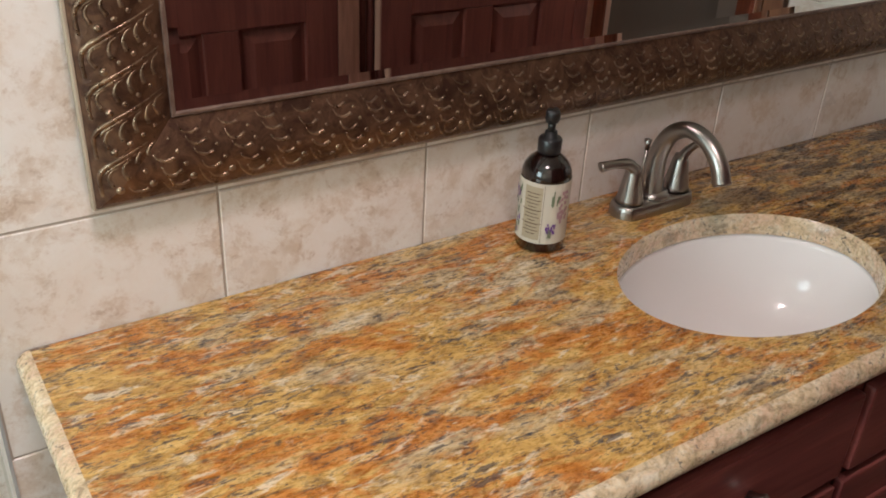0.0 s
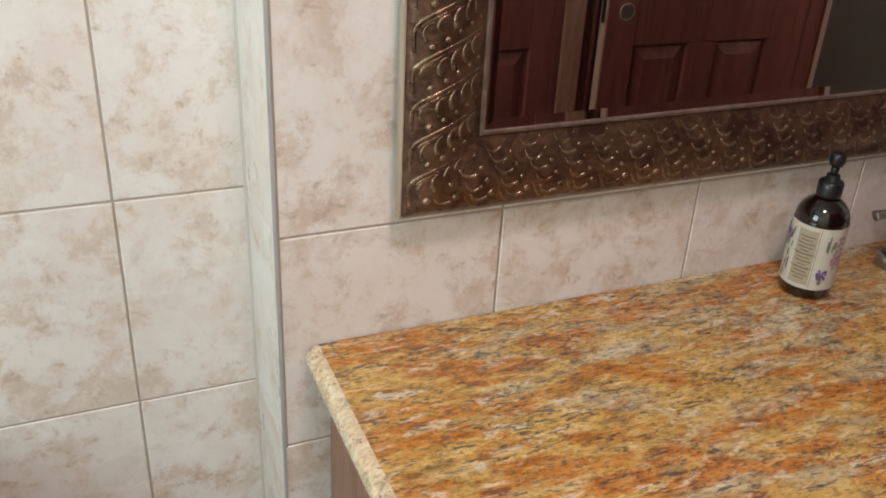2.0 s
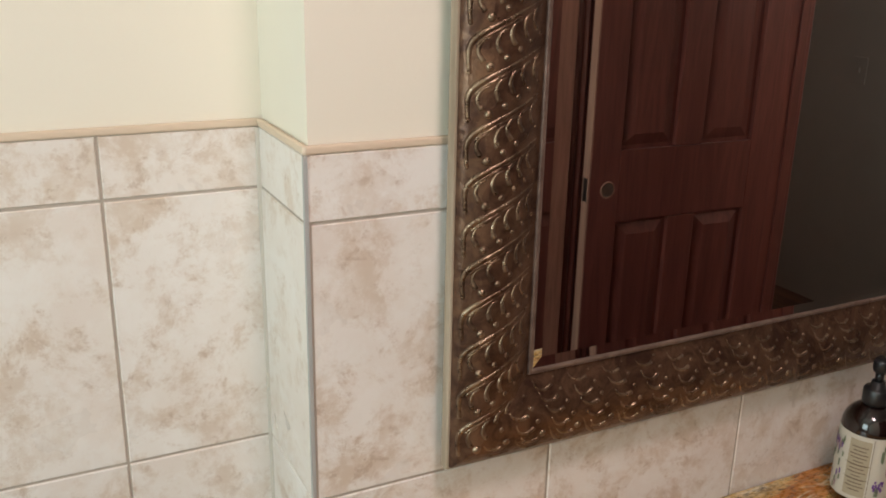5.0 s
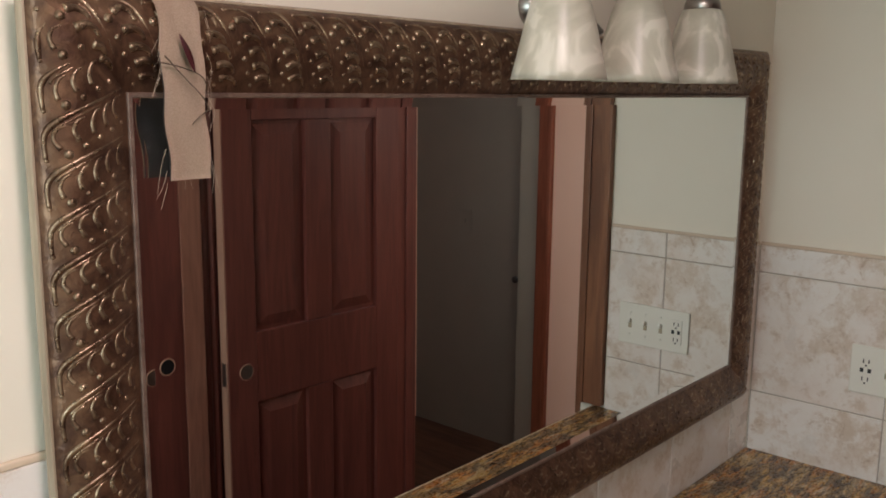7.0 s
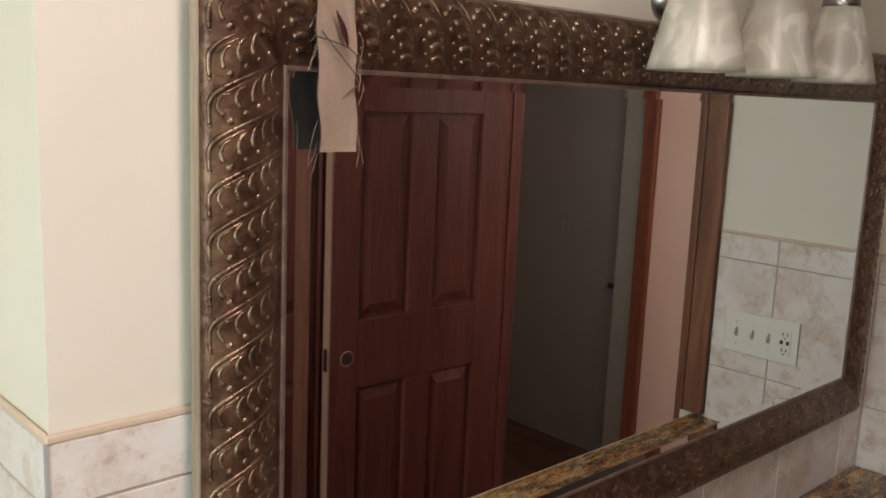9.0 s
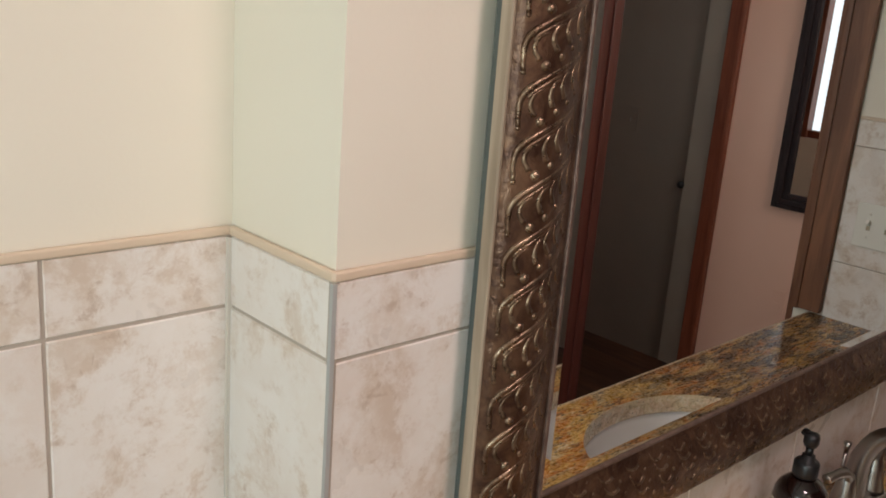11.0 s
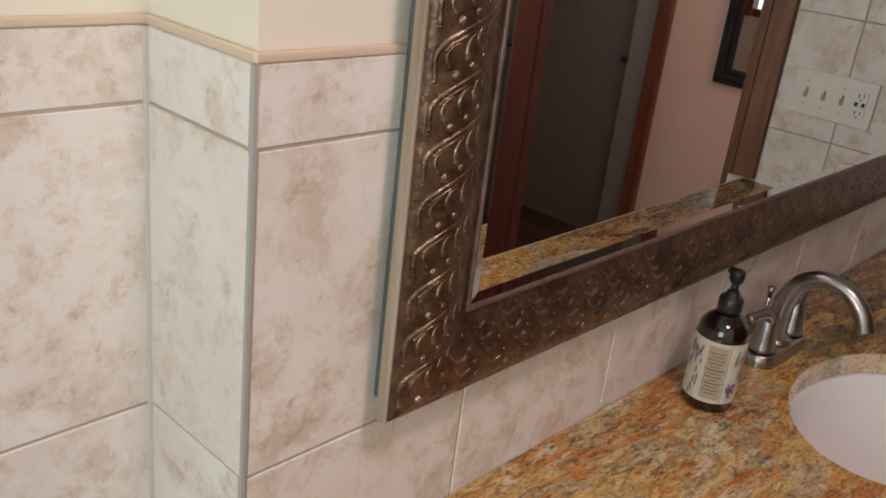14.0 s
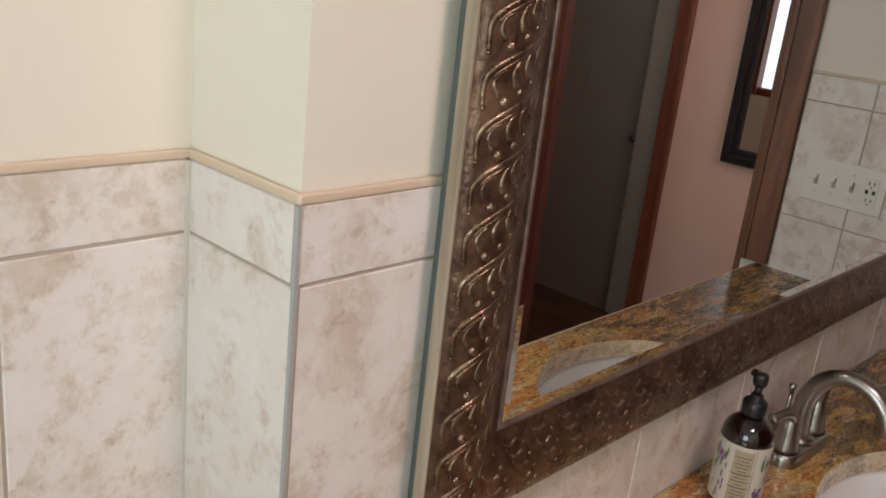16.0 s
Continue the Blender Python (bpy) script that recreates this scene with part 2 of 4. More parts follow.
SHADED_REVERSE = cloth_material("shaded_reverse_cloth", (0.045, 0.040, 0.040), (0.065, 0.058, 0.056))
LEAF = mat("dark_red_leaf", (0.085, 0.010, 0.014), 0.5)
PIC_FRAME = wood_material("near_black_frame", (0.020, 0.013, 0.014), (0.040, 0.028, 0.029), 0.55)
PIC_FRAME.node_tree.nodes["Principled BSDF"].inputs["Specular IOR Level"].default_value = 0.2
DAY = mat("daylight_backdrop", (0.8, 0.9, 1.0), 1.0)
dg = DAY.node_tree.nodes["Principled BSDF"]
dg.inputs["Emission Color"].default_value = (0.86, 0.95, 1.0, 1)
dg.inputs["Emission Strength"].default_value = 1.6


# ---- mesh helpers ----
def mesh_of(bm, name, material, smooth=False):
    bmesh.ops.recalc_face_normals(bm, faces=bm.faces)
    me = bpy.data.meshes.new(name)
    bm.to_mesh(me)
    bm.free()
    for p in me.polygons:
        p.use_smooth = smooth
    me.materials.append(material)
    return me


def part(name, bm, material, parent=None, label="", smooth=False):
    ob = new(name, mesh_of(bm, name, material, smooth))
    if parent is not None:
        ob.parent = parent
    if label:
        ob["label"] = label
    return ob


def thing(name, label, category, group="", at=(0, 0, 0), turn=0.0):
    ob = new(name)
    ob.empty_display_size = 0.05
    ob.matrix_basis = pose(*at, 0, 0, turn)
    return tagged(ob, label, category, group)


def structure(ob, label, category):
    return tagged(ob, label, category, kind="structure")


def box(x0, x1, y0, y1, z0, z1, bevel=0.0, seg=2, bm=None):
    own = bmesh.new()
    bmesh.ops.create_cube(own, size=1)
    for v in own.verts:
        v.co = Vector(((x0 + x1) / 2 + v.co.x * (x1 - x0), (y0 + y1) / 2 + v.co.y * (y1 - y0), (z0 + z1) / 2 + v.co.z * (z1 - z0)))
    if bevel:
        bmesh.ops.bevel(own, geom=own.edges[:], offset=bevel, segments=seg, affect="EDGES", profile=0.6)
    return join(bm, own) if bm is not None else own


def join(bm, other):
    me = bpy.data.meshes.new("tmp")
    other.to_mesh(me)
    other.free()
    bm.from_mesh(me)
    bpy.data.meshes.remove(me)
    return bm


def lathe(profile, sides=40, bm=None, m=None):
    """Turn (radius, height) pairs about z."""
    own = bmesh.new()
    rings = []
    for r, z in profile:
        if r < 1e-6:
            rings.append([own.verts.new((0, 0, z))])
        else:
            rings.append([own.verts.new((r * math.cos(2 * math.pi * i / sides), r * math.sin(2 * math.pi * i / sides), z)) for i in range(sides)])
    for a, b in zip(rings, rings[1:]):
        for i in range(sides):
            j = (i + 1) % sides
            if len(a) == 1 and len(b) > 1:
                own.faces.new((a[0], b[i], b[j]))
            elif len(b) == 1 and len(a) > 1:
                own.faces.new((a[i], a[j], b[0]))
            elif len(a) > 1:
                own.faces.new((a[i], a[j], b[j], b[i]))
    if m is not None:
        bmesh.ops.transform(own, matrix=m, verts=own.verts)
    return join(bm, own) if bm is not None else own


def spline(points, n=8):
    """Catmull-Rom through the points."""
    pts = [Vector(p) for p in points]
    pts = [2 * pts[0] - pts[1]] + pts + [2 * pts[-1] - pts[-2]]
    out = []
    for i in range(1, len(pts) - 2):
        p0, p1, p2, p3 = pts[i - 1:i + 3]
        for k in range(n):
            t = k / n
            out.append(0.5 * ((2 * p1) + (p2 - p0) * t + (2 * p0 - 5 * p1 + 4 * p2 - p3) * t * t + (3 * p1 - p0 - 3 * p2 + p3) * t ** 3))
    out.append(pts[-2])
    return out


def tube(path, radius, sides=10, bm=None, flat=1.0):
    """A tube along the path; radius is a number or a function of 0..1."""
    own = bmesh.new() if bm is None else bm
    path = [Vector(p) for p in path]
    side = None
    rings = []
    for i, p in enumerate(path):
        d = (path[min(i + 1, len(path) - 1)] - path[max(i - 1, 0)]).normalized()
        if side is None:
            side = d.orthogonal().normalized()
        side = (side - d * side.dot(d)).normalized()
        up = d.cross(side)
        r = radius(i / (len(path) - 1)) if callable(radius) else radius
        rings.append([own.verts.new(p + side * (r * math.cos(2 * math.pi * k / sides)) + up * (flat * r * math.sin(2 * math.pi * k / sides))) for k in range(sides)])
    for a, b in zip(rings, rings[1:]):
        for k in range(sides):
            j = (k + 1) % sides
            own.faces.new((a[k], a[j], b[j], b[k]))
    own.faces.new(rings[0][::-1])
    own.faces.new(rings[-1])
    return own


# ---- the shell of the room ----
CEIL, BACK, RIGHT, WEST, ALCOVE = 2.44, -1.44, 1.925, -1.60, 0.158
WIN_S, WIN_N, WIN_Z = -1.78, -1.42, 1.036
TOP = 1.398
SET = 0.006

wall_north = structure(part("wall_north", box(0.03, RIGHT + 0.12, SET, 0.30, 0, CEIL), PAINT), "cream painted wall above mottled beige tile wainscot", "wall")
wall_alcove = structure(part("wall_alcove", box(WEST - 0.12, SET, ALCOVE + SET, ALCOVE + 0.15, 0, CEIL), PAINT), "recessed cream wall with mottled beige tile below", "wall")
wall_return = structure(part("wall_return", box(SET, 0.03, SET, ALCOVE + 0.15, 0, CEIL), PAINT), "narrow pale return wall beside the vanity, tiled below", "wall")
DOOR_N, DOOR_S, DOOR_TOP = -0.566, -1.374, 2.05
bm = box(RIGHT + SET, RIGHT + 0.12, DOOR_N, SET, 0, CEIL)
box(RIGHT + SET, RIGHT + 0.12, WIN_N, DOOR_S, 0, CEIL, bm=bm)
box(RIGHT + SET, RIGHT + 0.12, WIN_S, WIN_N, 0, WIN_Z, bm=bm)
box(RIGHT + SET, RIGHT + 0.12, WIN_S, WIN_N, 2.15, CEIL, bm=bm)
box(RIGHT + SET, RIGHT + 0.03, WIN_S, WIN_N, WIN_Z, 2.15, bm=bm)
box(RIGHT + SET, RIGHT + 0.12, DOOR_S, DOOR_N, DOOR_TOP, CEIL, bm=bm)
wall_east = structure(part("wall_east", bm, PAINT), "cream wall with tiled lower half beside an open doorway", "wall")
wall_south = structure(part("wall_south", box(WEST, RIGHT + 0.005, BACK - 0.1, BACK, 0, CEIL), PAINT), "plain painted wall opposite the mirror", "wall")
WY0, WY1, WZ0, WZ1 = -1.25, -0.30, 1.05, 2.10
bm = box(WEST - 0.12, WEST, BACK - 0.1, WY0, 0, CEIL)
box(WEST - 0.12, WEST, WY1, ALCOVE + SET, 0, CEIL, bm=bm)
box(WEST - 0.12, WEST, WY0, WY1, 0, WZ0, bm=bm)
box(WEST - 0.12, WEST, WY0, WY1, WZ1, CEIL, bm=bm)
structure(part("wall_west", bm, PAINT), "plain cream wall with a window", "wall")
structure(part("floor", box(WEST - 0.2, 4.2, -3.2, 0.4, -0.1, 0), FLOOR_WOOD), "dark brown wooden floor", "floor")
structure(part("ceiling", box(WEST - 0.2, 4.2, -3.2, 0.4, CEIL, CEIL + 0.1), CEILING), "plain white ceiling", "ceiling")

# window at the toilet end
win = structure(new("window_1"), "white framed window letting in daylight", "window")
bm = box(WEST - 0.09, WEST - 0.02, WY0, WY0 + 0.05, WZ0, WZ1, 0.003)
for b in ((WY1 - 0.05, WY1, WZ0, WZ1), (WY0 + 0.05, WY1 - 0.05, WZ0, WZ0 + 0.05), (WY0 + 0.05, WY1 - 0.05, WZ1 - 0.05, WZ1), (WY0 + 0.05, WY1 - 0.05, 1.56, 1.60)):
    box(WEST - 0.09, WEST - 0.02, *b, 0.003, bm=bm)
part("window_frame", bm, DIMMED_TRIM, win)

# ---- hall beyond the doorway ----
HX = 3.18
bm = box(HX, HX + 0.12, -1.614, 0.4, 0, CEIL)
box(HX, HX + 0.12, -3.2, -2.42, 0, CEIL, bm=bm)
box(HX, HX + 0.12, -2.42, -1.614, 2.05, CEIL, bm=bm)
structure(part("hall_wall_east", bm, PINK), "salmon pink hall wall beyond the doorway", "wall")
structure(part("hall_wall_north", box(RIGHT + 0.12, HX, 0.25, 0.4, 0, CEIL), PINK), "pink end wall of the hall", "wall")
structure(part("hall_wall_west", box(RIGHT + 0.006, RIGHT + 0.12, -3.2, WIN_S, 0, CEIL), PINK), "plain hall wall", "wall")
structure(part("hall_wall_south", box(RIGHT, 4.2, -3.3, -3.2, 0, CEIL), PINK), "end wall of the hall", "wall")
structure(part("backdrop", box(RIGHT + 0.032, RIGHT + 0.036, WIN_S + 0.001, WIN_N - 0.001, WIN_Z + 0.001, 2.149), DAY), "bright daylight in the narrow hall window", "sky")
win = structure(new("window_2"), "narrow dark wood framed hall window, bright outside", "window")
bm = box(RIGHT + 0.06, RIGHT + 0.125, WIN_S + 0.001, WIN_S + 0.060, WIN_Z + 0.001, 2.149, 0.002)
for b in ((WIN_N - 0.018, WIN_N - 0.001, WIN_Z + 0.001, 2.149), (WIN_S + 0.061, WIN_N - 0.0185, WIN_Z + 0.001, WIN_Z + 0.040), (WIN_S + 0.061, WIN_N - 0.0185, 2.13, 2.149)):
    box(RIGHT + 0.06, RIGHT + 0.11, *b, 0.002, bm=bm)
part("window_frame", bm, RED_WOOD, win)
# dim room behind the hall doorway: a sheet close behind, shade in its grey
structure(part("side_room_sheet", box(HX + 0.03, HX + 0.06, -2.42, -1.735, 0.0, 2.05), SHADED_GREY), "grey sheet inside the hall doorway, the dim room's shade in its colour", "wall")

# ---- doors and trim ----
def panel_door(name, width, height, material, label, at, turn, bores, seen=1):
    """A six-panel door, its hinge edge at local x = 0, its face towards -y."""
    d = thing(name, label, "door", at=at, turn=turn)
    T, st = 0.036, 0.100
    mull = 0.100
    pw = (width - 2 * st - mull) / 2
    for x in (0, width - st):
        part("stile", box(x, x + st, 0, T, 0, height, 0.0025), material, d)
    zs = [(0.24, 0.811), (1.028, 1.660), (1.785, height - 0.11)]
    rails = [(0, 0.24), (0.811, 1.028), (1.660, 1.785), (height - 0.11, height)]
    for z0, z1 in rails:
        part("rail", box(st + 0.001, width - st - 0.001, 0, T, z0, z1, 0.0025), material, d)
    for z0, z1 in zs:
        part("mullion", box(st + pw, st + pw + mull, 0, T, z0 + 0.001, z1 - 0.001, 0.0025), material, d)
        for x in (st, st + pw + mull):
            bm = box(x, x + pw, 0.016, T - 0.016, z0, z1)
            # sloping border round a raised field
            own = bmesh.new()
            for s_, y in ((1, 0.016), (-1, T - 0.016)):
                o = [(x + 0.012, z0 + 0.012), (x + pw - 0.012, z0 + 0.012), (x + pw - 0.012, z1 - 0.012), (x + 0.012, z1 - 0.012)]
                i = [(x + 0.045, z0 + 0.045), (x + pw - 0.045, z0 + 0.045), (x + pw - 0.045, z1 - 0.045), (x + 0.045, z1 - 0.045)]
                vo = [own.verts.new((a, y, b)) for a, b in o]
                vi = [own.verts.new((a, y - s_ * 0.011, b)) for a, b in i]
                own.faces.new(vi)
                for k in range(4):
                    own.faces.new((vo[k], vo[(k + 1) % 4], vi[(k + 1) % 4], vi[k]))
            join(bm, own)
            part("panel", bm, material, d)
    for x, z, look_mat in bores:
        ring = part("bore", lathe([(0.0205, 0.0), (0.0235, 0.0022), (0.026, 0.0), (0.0205, 0.0)], 28, m=pose(x, T + 0.0003, z, -90, 0, 0) if seen > 0 else pose(x, -0.0003, z, 90, 0, 0)), EDGE_WOOD, d, "worn rim of the knob hole", True)
        part("hole", lathe([(0.0, 0.0004), (0.0212, 0.0004), (0.0212, 0.0), (0.0, 0.0)], 28, m=pose(x, T + 0.0003, z, -90, 0, 0) if seen > 0 else pose(x, -0.0003, z, 90, 0, 0)), look_mat, ring, "round hole where the knob is missing")
    return d


# open bathroom door, its hinges at the doorway
leaf = panel_door("bathroom_door", 0.688, 2.03, DOOR_WOOD, "open reddish-brown six-panel wooden door without a knob", (1.955 - 0.688 * math.cos(0.033), -1.371 - 0.688 * math.sin(0.033), 0.012), math.degrees(0.033), [(0.062, 0.913, NICKEL)])
part("edge_strip", box(-0.004, -0.0005, 0.002, 0.034, 0.01, 2.02), EDGE_WOOD, leaf, "pale raw edge of the door")
part("latch_plate", box(-0.006, -0.004, 0.008, 0.028, 0.88, 0.95, 0.0008), NICKEL, leaf)

panel_door("closet_door", 0.70, 2.03, DOOR_WOOD, "closed reddish-brown six-panel wooden closet door without knobs", (1.144, BACK + 0.044, 0.012), 180, [(0.055, 0.975, BLACK)], -1)


def fluted(x0, x1, z0, z1, n, depth):
    """A fluted casing board, its face towards +y, as one outline pushed up."""
    own = bmesh.new()
    pts = [(x0, 0.0)]
    w = (x1 - x0) / n
    for i in range(n):
        a = x0 + i * w
        for k in range(7):
            f = k / 6
            pts.append((a + w * (0.1 + 0.8 * f), depth - 0.006 * math.sin(math.pi * f)))
    pts.append((x1, 0.0))
    lo = [own.verts.new((x, y, z0)) for x, y in pts]
    hi = [own.verts.new((x, y, z1)) for x, y in pts]
    for i in range(len(pts)):
        j = (i + 1) % len(pts)
        own.faces.new((lo[i], lo[j], hi[j], hi[i]))
    own.faces.new(hi)
    own.faces.new(lo[::-1])
    return own


trim = structure(new("closet_trim"), "reddish wooden closet casing with deep flutes", "door trim")
trim.location = (0, BACK, 0)
part("jamb", box(1.146, 1.215, 0.0, 0.045, 0, 2.10, 0.003), JAMB_WOOD, trim, "lighter brown jamb strip")
part("fluted_casing", fluted(1.217, 1.315, 0, 2.10, 4, 0.026), DOOR_WOOD, trim)
part("fluted_casing", fluted(0.32, 0.441, 0, 2.10, 4, 0.03), DOOR_WOOD, trim)
part("head_casing", box(0.32, 1.315, 0.0, 0.030, 2.101, 2.22, 0.004), DOOR_WOOD, trim)

trim = structure(new("doorway_trim"), "brown oak casing round the open doorway", "door trim")
part("casing", box(RIGHT - 0.016, RIGHT + SET, -0.562, -0.487, 0.877, 2.13, 0.004), OAK, trim)
part("casing_bead", box(RIGHT - 0.022, RIGHT - 0.015, -0.562, -0.545, 0.877, 2.13, 0.003), OAK, trim)
part("casing", box(RIGHT - 0.016, RIGHT + SET, -1.438, -1.377, 0, 2.13, 0.004), DOOR_WOOD, trim)
part("casing", box(RIGHT - 0.016, RIGHT + SET, -1.438, -0.487, 2.132, 2.22, 0.004), OAK, trim)
part("jamb", box(RIGHT + 0.001, RIGHT + 0.125, DOOR_N - 0.016, DOOR_N, 0, DOOR_TOP, 0.002), OAK, trim)
part("jamb", box(RIGHT + 0.033, RIGHT + 0.125, DOOR_S, DOOR_S + 0.032, 0, DOOR_TOP, 0.002), DOOR_WOOD, trim)
part("stop", box(RIGHT + 0.07, RIGHT + 0.105, DOOR_S + 0.0325, DOOR_S + 0.040, 0, DOOR_TOP - 0.02, 0.002), DOOR_WOOD, trim)
part("jamb", box(RIGHT + 0.001, RIGHT + 0.125, DOOR_S + 0.033, DOOR_N - 0.017, DOOR_TOP - 0.016, DOOR_TOP, 0.002), OAK, trim)
part("casing", box(RIGHT + 0.121, RIGHT + 0.137, -1.415, -1.350, 0, 2.13, 0.004), DOOR_WOOD, trim)

trim = structure(new("hall_door_trim"), "reddish-orange wooden casing in the hall", "door trim")
part("casing", box(HX - 0.018, HX, -1.618, -1.540, 0, 2.13, 0.004), RED_WOOD, trim)
part("casing_bead", box(HX - 0.026, HX - 0.018, -1.560, -1.540, 0, 2.13, 0.004), RED_WOOD, trim)
part("casing", box(HX - 0.018, HX, -2.50, -2.42, 0, 2.13, 0.004), RED_WOOD, trim)
part("casing", box(HX - 0.018, HX, -2.50, -1.540, 2.131, 2.21, 0.004), RED_WOOD, trim)

hd = thing("hall_door", "pale painted hall door edge, dimmed in its colour, with a small black knob", "door", at=(HX, -1.619, 0))
part("edge", box(0.0, 0.10, -0.112, -0.001, 0.01, 2.045, 0.003), DIMMED_TRIM, hd)
knob = lathe([(0.0, 0.0), (0.014, 0.0), (0.014, 0.004), (0.007, 0.006), (0.007, 0.02), (0.014, 0.026), (0.018, 0.035), (0.014, 0.044), (0.0, 0.047)], 20, m=pose(0.029, -0.123, 0.868, 0, -90, 0))
part("knob", knob, BLACK, hd, "small black knob", True)
sp = thing("switch_plate", "light switch plate in the same shaded grey as the hall surface", "switch", at=(HX + 0.03, -2.082, 1.117))
part("plate", box(-0.006, -0.0005, -0.036, 0.036, -0.058, 0.058, 0.002), SHADED_GREY, sp)
part("toggle", box(-0.014, -0.006, -0.005, 0.005, -0.010, 0.012, 0.002), SHADED_GREY, sp)

# framed glass on the pink hall wall, and an outlet under it
pic = thing("wall_mirror", "dark stepped frame round reflecting glass on the pink wall", "wall mirror", at=(HX, -1.287, 0.872))
PW, PH = 0.66, 1.0
for k, (w, d0) in enumerate(((0.0, 0.030), (0.022, 0.038), (0.044, 0.026))):
    bm = bmesh.new()
    for b in ((w, w + 0.021, w, PH - w), (PW - w - 0.021, PW - w, w, PH - w), (w + 0.0215, PW - w - 0.0215, w, w + 0.021), (w + 0.0215, PW - w - 0.0215, PH - w - 0.021, PH - w)):
        box(-d0, -0.001, b[0], b[1], b[2], b[3], 0.004, bm=bm)
    part("molding", bm, PIC_FRAME, pic)
part("glass", box(-0.014, -0.010, 0.066, PW - 0.066, 0.066, PH - 0.066), MIRROR, pic, "reflecting glass")
ot = thing("outlet", "pink-tinted outlet plate low on the hall wall", "outlet", at=(HX, -1.188, 0.471))
part("plate", box(-0.005, -0.0005, -0.028, 0.028, -0.050, 0.050, 0.002), PINK, ot)
for z in (-0.02, 0.02):
    part("socket", box(-0.008, -0.006, -0.016, 0.016, z - 0.013, z + 0.013, 0.001), PINK, ot)

# ---- ceiling lamp ----
cl = thing("ceiling_light", "round frosted ceiling lamp, lit", "ceiling light", at=(0.06, -0.85, CEIL))
part("base", lathe([(0.0, 0.0), (0.15, 0.0), (0.155, -0.02), (0.14, -0.03), (0.0, -0.03)], 40), NICKEL, cl, smooth=True)

# ---- vanity ----
SL, SR, SF, ST = 0.031, RIGHT - 0.002, -0.533, 0.872
SX, SY, SA, SB = 0.985, -0.295, 0.228, 0.158
TH = 0.036


def slab():
    """The granite top: flat, with an oval hole; the bullnose is another part."""
    own = bmesh.new()
    n = 64
    top_in, top_out = [], []
    x0, x1, y0, y1 = SL + TH / 2, SR, SF + TH / 2, -0.002
    for i in range(n):
        a = 2 * math.pi * i / n
        c, s_ = math.cos(a), math.sin(a)
        top_in.append((SX + SA * c, SY + SB * s_))
        k = min((x1 - SX) / c if c > 1e-9 else 1e9, (x0 - SX) / c if c < -1e-9 else 1e9,
                (y1 - SY) / s_ if s_ > 1e-9 else 1e9, (y0 - SY) / s_ if s_ < -1e-9 else 1e9)
        top_out.append((SX + k * c, SY + k * s_))
    # true corners
    for cx, cy in ((x0, y0), (x1, y0), (x1, y1), (x0, y1)):
        a = math.atan2(cy - SY, cx - SX)
        i = round(a / (2 * math.pi) * n) % n
        top_out[i] = (cx, cy)
    def ring(pts, z):
        return [own.verts.new((x, y, z)) for x, y in pts]
    shrink = [(SX + (x - SX) * 0.985, SY + (y - SY) * 0.98) for x, y in top_in]
    rt, ri, rl = ring(top_out, ST), ring(top_in, ST), ring(shrink, ST - 0.004)
    bi, bo = ring(shrink, ST - TH), ring(top_out, ST - TH)
    for i in range(n):
        j = (i + 1) % n
        for p, q in ((rt, ri), (bi, bo), (bo, rt)):
            own.faces.new((p[i], p[j], q[j], q[i]))
        rim.append(((*top_in[i], ST), (*top_in[j], ST), (*shrink[j], ST - 0.004), (*shrink[i], ST - 0.004)))
        rim.append(((*shrink[i], ST - 0.004), (*shrink[j], ST - 0.004), (*shrink[j], ST - TH), (*shrink[i], ST - TH)))
    bmesh.ops.delete(own, geom=[v for v in own.verts if not v.link_faces], context="VERTS")
    return own


counter = thing("countertop", "polished orange and gold streaked granite vanity top", "countertop")
rim = []
part("slab", slab(), GRANITE, counter)
bm = bmesh.new()
for quad in rim:
    bm.faces.new([bm.verts.new(p) for p in quad])
bmesh.ops.remove_doubles(bm, verts=bm.verts, dist=0.0002)
part("sink_cutout_edge", bm, GRANITE_EDGE, counter, "polished paler edge of the sink opening", True)


def bullnose():
    """A rounded edge along the front and the exposed end, mitred at the corner."""
    own = bmesh.new()
    r = TH / 2
    prof = [(r * math.sin(math.pi * k / 12), r * math.cos(math.pi * k / 12)) for k in range(13)]
    xa, ya = SL + r, SF + r
    rows = []
    for (px, py, dx, dy) in ((xa, -0.002, -1, 0), (xa, ya + 0.02, -1, 0)):
        rows.append([(px + o * dx, py + o * dy, ST - r + h) for o, h in prof])
    for k in range(1, 6):
        a = math.pi / 2 * k / 6
        rows.append([(xa - o * math.cos(a) + 0.0, ya - o * math.sin(a) + 0.02 * (1 - k / 6), ST - r + h) for o, h in prof])
    rows.append([(xa + 0.01, ya - o, ST - r + h) for o, h in prof])
    rows.append([(SR, ya - o, ST - r + h) for o, h in prof])
    vs = [[own.verts.new(p) for p in row] for row in rows]
    for a, b in zip(vs, vs[1:]):
        for i in range(len(a) - 1):
            own.faces.new((a[i], b[i], b[i + 1], a[i + 1]))
    return own


part("bullnose_edge", bullnose(), GRANITE_EDGE, counter, "paler rounded edge with dark specks", True)

